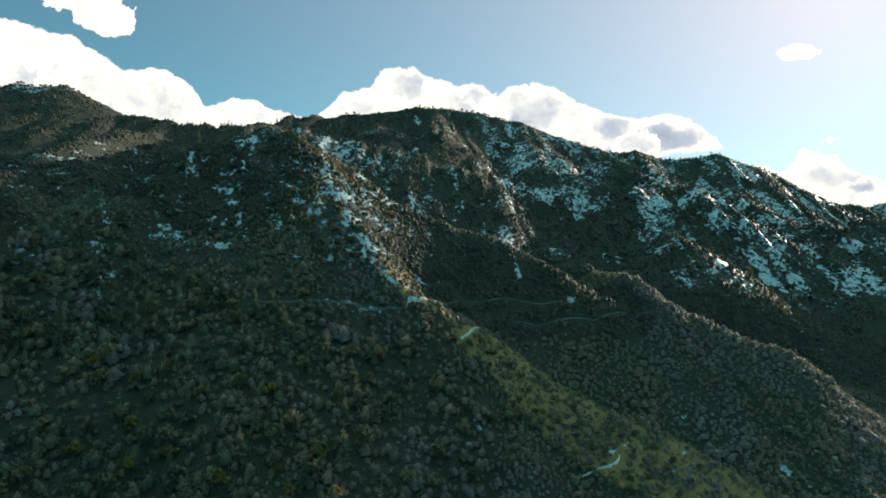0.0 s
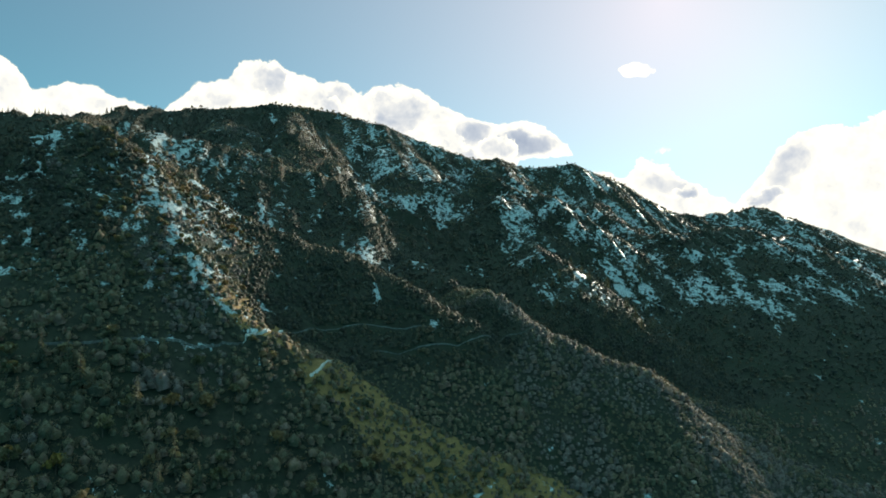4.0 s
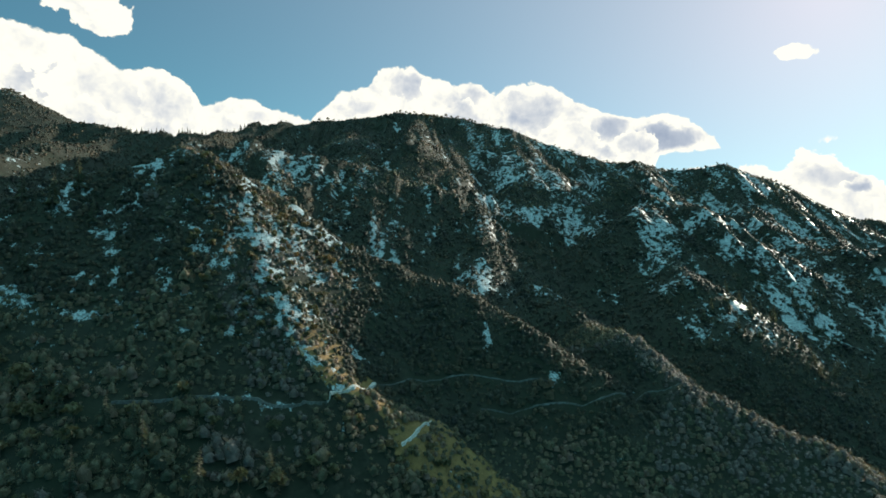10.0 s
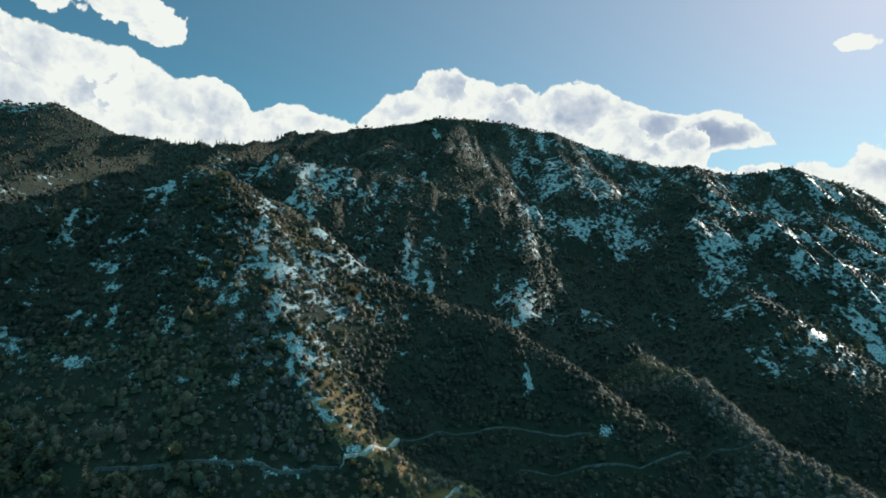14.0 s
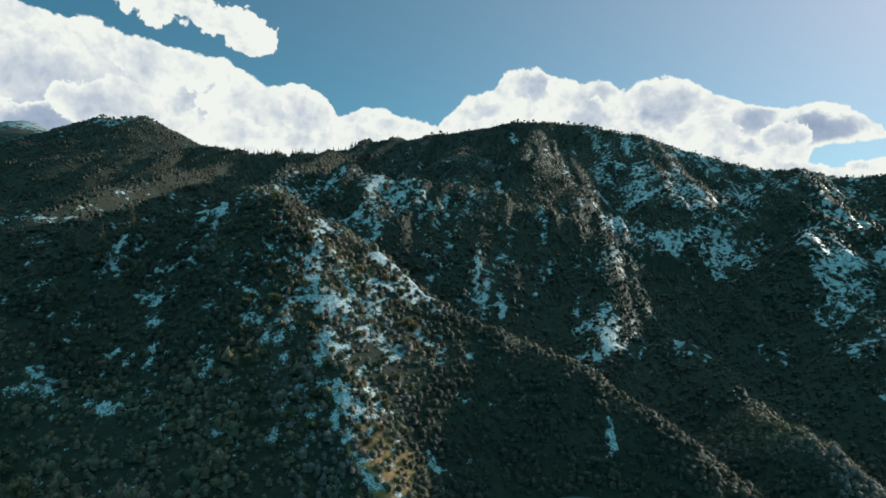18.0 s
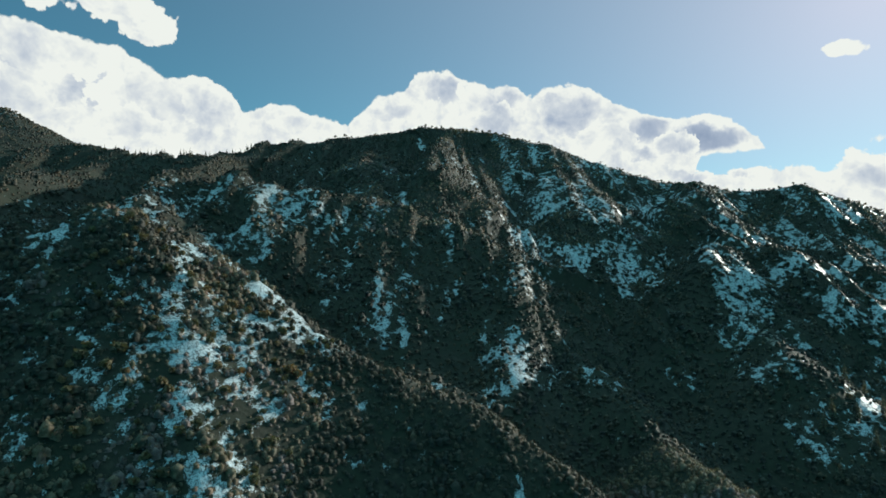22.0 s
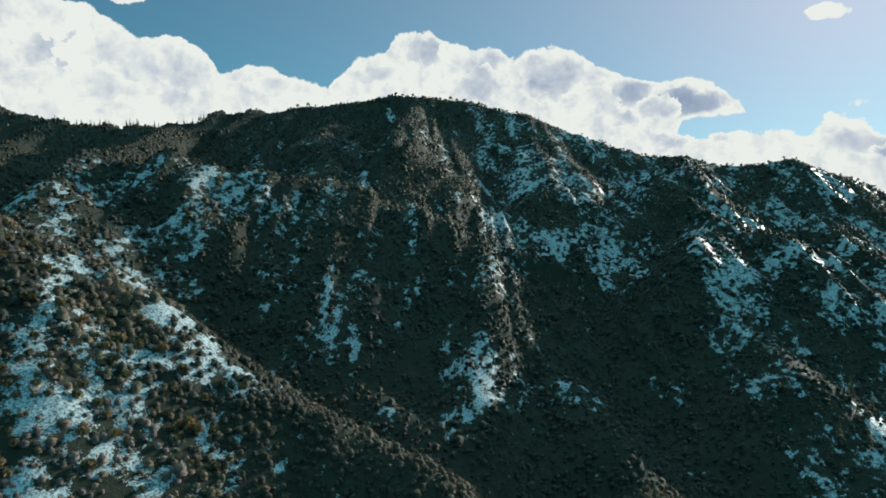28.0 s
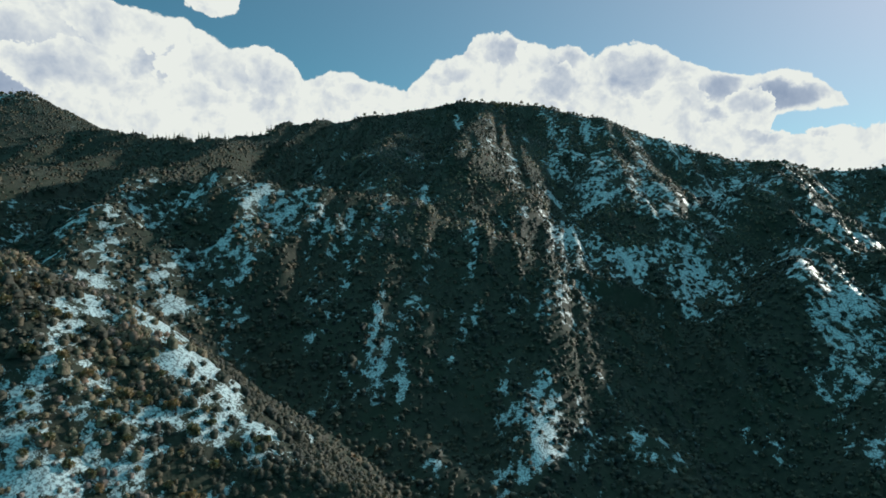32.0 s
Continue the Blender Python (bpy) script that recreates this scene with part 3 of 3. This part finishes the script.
    last = (len(rings) - 1) * sides
    tris += [(last + k, last + (k + 1) % sides, len(points) - 1) for k in range(sides)]
    for _ in range(tufts):
        a, e, r = rng.uniform(0, 2 * math.pi), rng.uniform(0.0, 1.4), rng.uniform(0.85, 1.12)
        c = np.array((math.cos(a) * math.cos(e) * r, math.sin(a) * math.cos(e) * r, 0.26 + 0.74 * math.sin(e) * r))
        n = len(points)
        points += [tuple(c + rng.uniform(-spread, spread, 3)) for _ in range(3)]
        tris.append((n, n + 1, n + 2))
    return np.array(points), np.array(tris)


def scatter(name, spots, sizes, highs, shapes, mat, rng):
    """Joins many plants, each a turned and sized copy of one of the shapes, into one mesh."""
    kind, turn = rng.randint(0, len(shapes), len(spots)), rng.uniform(0, 2 * math.pi, len(spots))
    corners, faces, base = [], [], 0
    for n, (points, tris) in enumerate(shapes):
        who = np.where(kind == n)[0]
        c, s = np.cos(turn[who])[:, None], np.sin(turn[who])[:, None]
        px, py, pz = points.T
        w = sizes[who][:, None]
        put = np.stack([spots[who, 0:1] + w * (c * px - s * py), spots[who, 1:2] + w * (s * px + c * py), spots[who, 2:3] + highs[who][:, None] * pz], -1)
        corners.append(put.reshape(-1, 3))
        faces.append((tris[None] + base + len(points) * np.arange(len(who))[:, None, None]).reshape(-1, 3))
        base += len(points) * len(who)
    corners, faces = np.concatenate(corners), np.concatenate(faces)
    mesh = bpy.data.meshes.new(name)
    mesh.vertices.add(len(corners))
    mesh.vertices.foreach_set("co", corners.astype(np.float32).ravel())
    mesh.loops.add(faces.size)
    mesh.loops.foreach_set("vertex_index", faces.astype(np.int32).ravel())
    mesh.polygons.add(len(faces))
    mesh.polygons.foreach_set("loop_start", np.arange(0, faces.size, 3, dtype=np.int32))
    mesh.update(calc_edges=True)
    mesh.materials.append(mat)
    return new(name, mesh)


def plant(x0, x1, y0, y1, gap, rng, keep):
    """Jittered places on the ground at the given spacing, thinned where keep(x, y, z) says so."""
    gx, gy = np.meshgrid(np.arange(x0, x1, gap), np.arange(y0, y1, gap))
    x, y = (gx + rng.uniform(-0.5, 0.5, gx.shape) * gap * 1.1).ravel(), (gy + rng.uniform(-0.5, 0.5, gy.shape) * gap * 1.1).ravel()
    z = height(x, y)
    slope = (height(x, y + 4) - z) / 4
    ok = keep(x, y, z, slope) > rng.rand(len(x))
    return np.stack([x, y, z], 1)[ok]


def brush_here(x, y, z, slope):
    off = np.min([near_line(x, y, way)[0] for way in (ROAD_WEST, ROAD_NOSE, ROAD_MID, ROAD_EAST, TRAIL, TRAIL_LOW)], axis=0)
    return cover(x, y, z)[3] * (slope > -0.75) * smooth(off, 0.9, 2.4)


RNG = np.random.RandomState(3)
NEAR_SHAPES = [dome(RNG, 5, ((0.74, 0.02), (0.66, 0.55)), 24, 0.19) for _ in range(8)]
TALL_SHAPES = [dome(RNG, 6, ((0.55, 0.0), (0.62, 0.45)), 64, 0.16) for _ in range(8)]
FAR_SHAPES = [dome(RNG, 4, ((0.85, 0.0), (0.70, 0.55)), 5, 0.30) for _ in range(8)]


def wooded(x, y):
    """1 on the low slope under the left-hand spurs, where oaks and tall brush stand, 0 elsewhere."""
    return smooth(y, 345, 305) * smooth(x, 35, 5)


near = plant(-340, 330, 170, 480, 2.3, RNG, lambda x, y, z, s: brush_here(x, y, z, s) * (1 - wooded(x, y)))
tall_brush = plant(-340, 60, 170, 350, 3.3, RNG, lambda x, y, z, s: np.sign(brush_here(x, y, z, s)) * wooded(x, y) * (0.85 + 0.6 * fbm(x / 14, y / 14, 3, 41.0)))
far = np.concatenate([plant(-330, 420, 480, 820, 3.4, RNG, brush_here), plant(-760, -330, 480, 820, 4.2, RNG, brush_here), plant(420, 900, 480, 820, 4.2, RNG, brush_here),
                      plant(-760, 900, 820, 1105, 4.2, RNG, brush_here), plant(330, 900, 300, 480, 4.1, RNG, brush_here), plant(-700, -340, 250, 480, 4.1, RNG, brush_here)])


def grow(name, spots, low, high, shapes, mat, label):
    size = RNG.uniform(low, high, len(spots)) * (0.8 + 0.5 * RNG.rand(len(spots)) ** 3)
    size = size * (0.95 + 0.75 * fbm(spots[:, 0] / 9, spots[:, 1] / 9, 2, 61.0))
    tall = size * RNG.uniform(0.75, 1.5, len(spots))
    spots = spots - np.array([0, 0, 0.35])
    tagged(scatter(name, spots, size, tall, shapes, mat, RNG), label, "shrubs", kind="stuff")


def greyish(spots):
    return fbm(spots[:, 0] / 45, spots[:, 1] / 45, 3, 31.0) + 0.5 * smooth(spots[:, 0], 60, 200) * smooth(spots[:, 1], 460, 380) > 0.30


def evergreen_and_shade(spots):
    """Where darker leaves stand: plateau and valley evergreens, elsewhere shade put into the colour."""
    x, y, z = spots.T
    # hollow, foot, face, shoulder and west: dark leaf colour imitates shade
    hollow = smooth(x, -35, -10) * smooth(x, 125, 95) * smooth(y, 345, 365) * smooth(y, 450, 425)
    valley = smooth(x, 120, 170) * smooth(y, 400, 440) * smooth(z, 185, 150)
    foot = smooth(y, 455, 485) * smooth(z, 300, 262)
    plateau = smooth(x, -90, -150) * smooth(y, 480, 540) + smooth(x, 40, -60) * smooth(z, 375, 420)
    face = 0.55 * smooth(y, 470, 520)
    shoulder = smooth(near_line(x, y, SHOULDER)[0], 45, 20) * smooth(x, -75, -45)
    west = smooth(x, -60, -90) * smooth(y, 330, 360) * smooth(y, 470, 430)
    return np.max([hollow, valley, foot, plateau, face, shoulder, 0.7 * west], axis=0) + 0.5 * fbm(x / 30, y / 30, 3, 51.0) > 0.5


for spots, low, high, shapes, where in ((near, 1.3, 2.4, NEAR_SHAPES, "the near slopes"), (tall_brush, 2.0, 3.9, TALL_SHAPES, "the wooded lower slope"), (far, 1.3, 2.5, FAR_SHAPES, "the far mountainside")):
    dark = evergreen_and_shade(spots)
    grey = greyish(spots) & (RNG.rand(len(spots)) < 0.75) & ~dark
    grow("chaparral", spots[~grey & ~dark], low, high, shapes, SHRUB, "dense olive chaparral shrubs on " + where)
    grow("bare_brush", spots[grey], low, high, shapes, BRUSH, "grey leafless winter brush on " + where)
    grow("evergreen_scrub", spots[dark], low, high, shapes, SHADE_WOODS, "evergreen scrub, leaves darkened as shade, on " + where)


# ---- things ----
def part(name, bm, mat, parent, label=""):
    mesh = bpy.data.meshes.new(name)
    bm.to_mesh(mesh)
    bm.free()
    mesh.materials.append(mat)
    ob = new(name, mesh)
    ob.parent = parent
    if label:
        ob["label"] = label
    return ob


def tube(bm, points, radii, sides=6):
    """A tapering limb through the given points."""
    rings = []
    for n, (p, r) in enumerate(zip(points, radii)):
        way = (Vector(points[min(n + 1, len(points) - 1)]) - Vector(points[max(n - 1, 0)])).normalized()
        side = way.orthogonal().normalized()
        up = way.cross(side)
        rings.append([bm.verts.new(Vector(p) + r * (math.cos(a) * side + math.sin(a) * up)) for a in (2 * math.pi * k / sides for k in range(sides))])
    for low, top in zip(rings, rings[1:]):
        for k in range(sides):
            bm.faces.new((low[k], low[(k + 1) % sides], top[(k + 1) % sides], top[k]))
    bm.faces.new(rings[-1])
    bm.faces.new(list(reversed(rings[0])))


def leaf_clump(bm, at, size, rng, count):
    """Small leaf sprays thrown round a point."""
    for _ in range(count):
        a, e, r = rng.uniform(0, 2 * math.pi), rng.uniform(-0.6, 1.4), size * rng.uniform(0.55, 1.05)
        c = Vector(at) + r * Vector((math.cos(a) * math.cos(e), math.sin(a) * math.cos(e), math.sin(e) * 0.8))
        u = Vector(rng.uniform(-1, 1, 3)).normalized() * size * 0.5
        v = Vector(rng.uniform(-1, 1, 3)).normalized() * size * 0.5
        bm.faces.new([bm.verts.new(c + w) for w in (-u - v * 0.6, u - v * 0.4, u * 0.5 + v, -u * 0.7 + v * 0.8)])


def empty(name, label, category, group=""):
    return tagged(new(name), label, category, group)


def broadleaf(name, label, tall, wide, rng, group, leaf=None):
    """A trunk with forking limbs and a crown of loose leaf clumps."""
    tree = empty(name, label, "tree", group)
    wood, crown = bmesh.new(), bmesh.new()
    fork = tall * 0.34
    tube(wood, [(0, 0, -0.6), (0.1, 0, fork * 0.5), (0.0, 0.1, fork)], [tall * 0.040, tall * 0.032, tall * 0.026])
    part("trunk", wood, BARK, tree)
    for k in range(6):
        a = 2 * math.pi * k / 6 + rng.uniform(-0.4, 0.4)
        reach, rise = wide * rng.uniform(0.45, 0.85), tall * rng.uniform(0.52, 0.88)
        if k == 0:
            reach, rise = 0.15, tall * 0.92
        end = (reach * math.cos(a), reach * math.sin(a), rise)
        limb = bmesh.new()
        tube(limb, [(0, 0.05, fork * 0.95), (end[0] * 0.5, end[1] * 0.5, fork + (rise - fork) * 0.62), end], [tall * 0.018, tall * 0.012, tall * 0.004], 4)
        part("limb", limb, BARK, tree)
        leaf_clump(crown, end, wide * rng.uniform(0.34, 0.5), rng, 16)
        leaf_clump(crown, (end[0] * 0.6, end[1] * 0.6, rise * 0.86), wide * rng.uniform(0.3, 0.42), rng, 11)
    part("crown", crown, leaf or TREE_LEAF, tree)
    return tree


def conifer(name, label, tall, wide, rng, group, bare=0.12):
    """A straight trunk with whorls of drooping needle boughs, ragged and open."""
    tree = empty(name, label, "tree", group)
    wood, crown = bmesh.new(), bmesh.new()
    tube(wood, [(0, 0, -0.6), (0.05, 0, tall * 0.5), (0, 0, tall * 0.98)], [tall * 0.024, tall * 0.015, tall * 0.003])
    z = tall * bare
    while z < tall * 0.97:
        s = (z - tall * bare) / (tall * (1 - bare))
        reach = wide * (1 - s) ** 0.85 * rng.uniform(0.75, 1.15) + 0.10
        for k in range(6):
            if rng.rand() < 0.16:
                continue
            a, r = 2 * math.pi * k / 6 + rng.uniform(-0.5, 0.5), reach * rng.uniform(0.7, 1.15)
            d, side = Vector((math.cos(a), math.sin(a), 0)), Vector((-math.sin(a), math.cos(a), 0))
            root, mid, tip = Vector((0, 0, z)), d * r * 0.6 + Vector((0, 0, z - r * 0.05)), d * r + Vector((0, 0, z - r * rng.uniform(0.1, 0.38)))
            w = r * 0.26
            corners = [bm_v for bm_v in (crown.verts.new(root), crown.verts.new(mid + side * w), crown.verts.new(tip), crown.verts.new(mid - side * w))]
            crown.faces.new(corners)
            crown.faces.new([crown.verts.new(p) for p in (root + Vector((0, 0, 0.12 * r)), mid + Vector((0, 0, w * 0.9)), tip)])
        z += tall * 0.055 * rng.uniform(0.8, 1.25)
    part("trunk", wood, BARK, tree)
    part("crown", crown, NEEDLE, tree)
    return tree


def stand(models, spots, rng, sink=0.0, vary=(0.75, 1.3)):
    """One tree at each spot, a copy of one of the models, at its own turn and size; the models take the first spots."""
    for n, (x, y) in enumerate(spots):
        size = rng.uniform(*vary)
        m = Matrix.LocRotScale((x, y, float(height(x, y)) - sink), Euler((rng.uniform(-0.05, 0.05), rng.uniform(-0.05, 0.05), rng.uniform(0, 6.28))), Vector((size, size, size * rng.uniform(0.9, 1.15))))
        if n < len(models):
            models[n].matrix_basis = m
        else:
            ob = copy_thing(models[rng.randint(len(models))], m)
            ob.matrix_basis = m


def sown(x0, x1, y0, y1, count, rng, apart, keep=None):
    out = []
    for _ in range(count * 30):
        x, y = rng.uniform(x0, x1), rng.uniform(y0, y1)
        if keep and not keep(x, y):
            continue
        if all((x - a) ** 2 + (y - b) ** 2 > apart * apart for a, b in out):
            out.append((x, y))
            if len(out) == count:
                break
    return out


TREES = np.random.RandomState(11)
oaks = [broadleaf("live_oak", "dark olive live oak with a loose crown on the brushy slope", 6.6, 3.3, TREES, "trees on the lower slope") for _ in range(5)]
stand(oaks, sown(-230, 40, 190, 318, 150, TREES, 6.5), TREES)
rusty = leaf_material("rusty_leaves", [(0.0, (0.10, 0.085, 0.028)), (0.5, (0.17, 0.12, 0.035)), (1.0, (0.24, 0.15, 0.04))], island=False)
golden = [broadleaf("scrub_oak", "golden brown scrub oak with thin winter leaves", 5.2, 2.8, TREES, "golden oaks", rusty) for _ in range(3)]
stand(golden, sown(-210, 0, 190, 275, 36, TREES, 7.0), TREES)
firs = [conifer("fir", "dark green fir with ragged drooping boughs among the oaks", 14.5, 3.0, TREES, "firs on the lower slope") for _ in range(4)]
stand(firs, sown(-215, -20, 200, 310, 52, TREES, 7.5) + sown(-260, -120, 260, 400, 24, TREES, 9.0), TREES)
valley = [conifer("valley_conifer", "tall dark conifer in the shaded valley", 11.0, 2.1, TREES, "conifers in the valley") for _ in range(3)]
stand(valley, sown(195, 330, 470, 640, 40, TREES, 8.0, lambda x, y: height(x, y) < 190), TREES)
pines = [conifer("saddle_pine", "slender dark pine standing on the saddle skyline", 8.2, 1.5, TREES, "pines on the saddle", 0.2) for _ in range(4)]
stand(pines, sown(-455, -250, 946, 968, 46, TREES, 2.6), TREES, vary=(0.55, 1.25))
crowns = [broadleaf("summit_tree", "small dark round-headed tree on the summit crest", 4.2, 2.1, TREES, "trees on the summit crest") for _ in range(4)]
stand(crowns, sown(-60, 130, 1052, 1076, 44, TREES, 2.8) + sown(-230, -70, 985, 1058, 12, TREES, 4.0, lambda x, y: abs(y - 1035 - 0.45 * (x + 150)) < 16), TREES, vary=(0.6, 1.2))
mast_trees = [broadleaf("hilltop_tree", "dark round tree among the hilltop rocks", 5.0, 2.6, TREES, "trees on the mast hill") for _ in range(2)]
stand(mast_trees, sown(-720, -600, 985, 1008, 22, TREES, 4.5), TREES, vary=(0.6, 1.2))
bench_trees = [broadleaf("crest_tree", "small dark tree on the far hill's skyline", 3.8, 1.9, TREES, "trees on the far crest") for _ in range(3)]
stand(bench_trees, sown(200, 600, 974, 1044, 60, TREES, 4.0, lambda x, y: abs(y - (1040 - 0.22 * (x - 196))) < 12), TREES, vary=(0.5, 1.1))


# single shrubs along the snowy ridge
def ridge_shrub(rng):
    ob = empty("ridge_shrub", "dark rounded shrub standing in patchy snow on the ridge", "shrub", "shrubs along the ridge")
    leaves = bmesh.new()
    for k in range(7):
        a, r = rng.uniform(0, 6.28), rng.uniform(0.2, 1.0)
        root = bmesh.new()
        tube(root, [(0, 0, -0.5), (0.5 * r * math.cos(a), 0.5 * r * math.sin(a), 0.6), (r * math.cos(a), r * math.sin(a), 1.3)], [0.09, 0.06, 0.02], 4)
        if k < 3:
            part("stem", root, BARK, ob)
        else:
            root.free()
        leaf_clump(leaves, (r * math.cos(a), r * math.sin(a), rng.uniform(0.7, 1.6)), rng.uniform(0.7, 1.0), rng, 16)
    part("foliage", leaves, TREE_LEAF, ob)
    return ob


stand([ridge_shrub(TREES) for _ in range(6)], sown(-122, -25, 345, 446, 130, TREES, 3.2, lambda x, y: height(x, y) > 175 and x > -128 + 0.9 * (440 - y) * 0.55) + sown(-20, 130, 270, 335, 90, TREES, 3.4, lambda x, y: abs(y - (345 - 0.42 * (x + 20))) < 16), TREES, vary=(0.8, 1.5))


# masts on the left-hand summit
def mast(x, y, tall, arms):
    ob = empty("radio_mast", "slim grey steel radio mast on the rocky hilltop", "mast", "radio masts")
    ob.location = (x, y, float(height(x, y)) - 0.3)
    pole = bmesh.new()
    tube(pole, [(0, 0, 0), (0, 0, tall * 0.6), (0, 0, tall)], [0.22, 0.16, 0.08], 8)
    part("pole", pole, STEEL, ob)
    base = bmesh.new()
    tube(base, [(0, 0, 0), (0, 0, 0.5)], [0.7, 0.6], 8)
    part("footing", base, STONE, ob)
    for k in range(arms):
        arm = bmesh.new()
        z, wide = tall * (0.82 - 0.14 * k), 1.3 - 0.25 * k
        tube(arm, [(-wide, 0, z), (0, 0, z + 0.05), (wide, 0, z)], [0.07, 0.09, 0.07], 6)
        part("crossarm", arm, STEEL, ob)
    for k in range(3):
        guy = bmesh.new()
        a = 2.094 * k
        tube(guy, [(0, 0, tall * 0.7), (3 * math.cos(a), 3 * math.sin(a), 0.2)], [0.03, 0.03], 4)
        part("guy_wire", guy, STEEL, ob)


mast(-653, 1004, 12.0, 2)
mast(-628, 1000, 8.5, 1)


# dead trunk on the snowy ridge
def snag(x, y, tall):
    ob = empty("dead_trunk", "charred bare upright trunk standing in the ridge snow", "dead tree", "dead trunks")
    ob.location = (x, y, float(height(x, y)) - 0.4)
    bm = bmesh.new()
    tube(bm, [(0, 0, 0), (0.05, 0.02, tall * 0.5), (0.02, 0, tall)], [0.24, 0.19, 0.09], 8)
    part("stem", bm, CHAR, ob)
    for k in range(4):
        limb, a, z = bmesh.new(), 1.7 * k, tall * (0.45 + 0.13 * k)
        tube(limb, [(0, 0, z), (0.5 * math.cos(a), 0.5 * math.sin(a), z + 0.25)], [0.05, 0.02], 5)
        part("broken_limb", limb, CHAR, ob)


for spec in ((-94, 424, 6.0), (-70, 431, 3.2), (150, 1048, 7.0), (160, 1046, 5.5), (318, 1010, 6.5), (470, 984, 6.0), (478, 982, 5.0)):
    snag(*spec)


# ---- the contour road and the crest trail ----
def ribbon(name, line, wide, mat, label, category, lift=0.25):
    """A beaten way laid on the slope along a line, with a level bed, ragged edges and a cut bank."""
    pts = []
    for (x0, y0), (x1, y1) in zip(line, line[1:]):
        n = max(2, int(math.hypot(x1 - x0, y1 - y0) / 0.7))
        pts += [(x0 + (x1 - x0) * k / n, y0 + (y1 - y0) * k / n) for k in range(n)]
    pts = np.array(pts + [line[-1]])
    for _ in range(6):
        pts[1:-1] = (pts[:-2] + 2 * pts[1:-1] + pts[2:]) / 4
    way = np.gradient(pts, axis=0)
    way /= np.linalg.norm(way, axis=1)[:, None] + 1e-9
    across = np.stack([-way[:, 1], way[:, 0]], 1)
    rng = np.random.RandomState(len(line))
    bm = bmesh.new()
    rows = []
    for p, n in zip(pts, across):
        cut = wide / 2 * rng.uniform(0.35, 1.35, 2)
        offs = (-cut[0] - 0.3, -cut[0], -cut[0] * 0.35, cut[1] * 0.35, cut[1], cut[1] + 0.3)
        zc = [float(height(*(p + n * o))) for o in (-cut[0], 0, cut[1])]
        bed = max(zc) * 0.35 + zc[1] * 0.65 + lift
        rows.append([bm.verts.new((*(p + n * o), bed + d)) for o, d in zip(offs, (-1.2, -0.02, -0.09, -0.09, 0.0, -1.2))])
    for a, b in zip(rows, rows[1:]):
        for k in range(5):
            bm.faces.new((a[k], a[k + 1], b[k + 1], b[k]))
    bmesh.ops.recalc_face_normals(bm, faces=bm.faces)
    mesh = bpy.data.meshes.new(name)
    bm.to_mesh(mesh)
    bm.free()
    mesh.materials.append(mat)
    return tagged(new(name, mesh), label, category, kind="structure")


ribbon("dirt_road", ROAD_WEST, 1.6, SHADED_DIRT, "dirt road cut along the shaded slope", "road", 0.12)
ribbon("dirt_road", ROAD_NOSE, 1.9, SUNLIT_DIRT, "snowy dirt road rounding the ridge, painted as if sunlit", "road", 0.2)
ribbon("dirt_road", ROAD_MID, 0.7, SHADED_DIRT, "dirt road cut along the hollow", "road", 0.12)
ribbon("dirt_road", ROAD_EAST, 0.7, SHADED_DIRT, "narrow dirt road cut across the shaded slope", "road", 0.1)
ribbon("foot_trail", TRAIL, 1.2, SUNLIT_DIRT, "pale bare footpath over the grassy ridge", "path", 0.15)
ribbon("foot_trail", TRAIL_LOW, 1.0, SUNLIT_DIRT, "pale winding footpath on the grassy spur", "path", 0.12)


# boulders
def boulder(rng):
    bm = bmesh.new()
    bmesh.ops.create_icosphere(bm, subdivisions=2, radius=1.0)
    squash = Vector((rng.uniform(0.8, 1.3), rng.uniform(0.7, 1.1), rng.uniform(0.5, 0.85)))
    off = Vector(rng.uniform(-50, 50, 3))
    for v in bm.verts:
        v.co = Vector(a * b for a, b in zip(v.co, squash)) * (1 + 0.35 * noise.noise(v.co * 1.3 + off))
    mesh = bpy.data.meshes.new("boulder")
    bm.to_mesh(mesh)
    bm.free()
    mesh.materials.append(STONE)
    return mesh


ROCKS = [boulder(TREES) for _ in range(5)]
for x, y in sown(-715, -600, 970, 1010, 70, TREES, 3.0) + sown(198, 236, 575, 640, 40, TREES, 3.0) + sown(-130, -60, 390, 445, 16, TREES, 4.0) + sown(160, 200, 290, 310, 6, TREES, 3.0):
    rock = tagged(new("boulder", ROCKS[TREES.randint(5)]), "weathered grey granite boulder half sunk in the slope", "rock", "boulders on the slopes")
    rock.matrix_basis = Matrix.LocRotScale((x, y, float(height(x, y)) + 0.1), Euler((0, 0, TREES.uniform(0, 6.28))), Vector((1, 1, 1)) * TREES.uniform(0.6, 1.8) * (1.8 if x < -500 else 1.0))
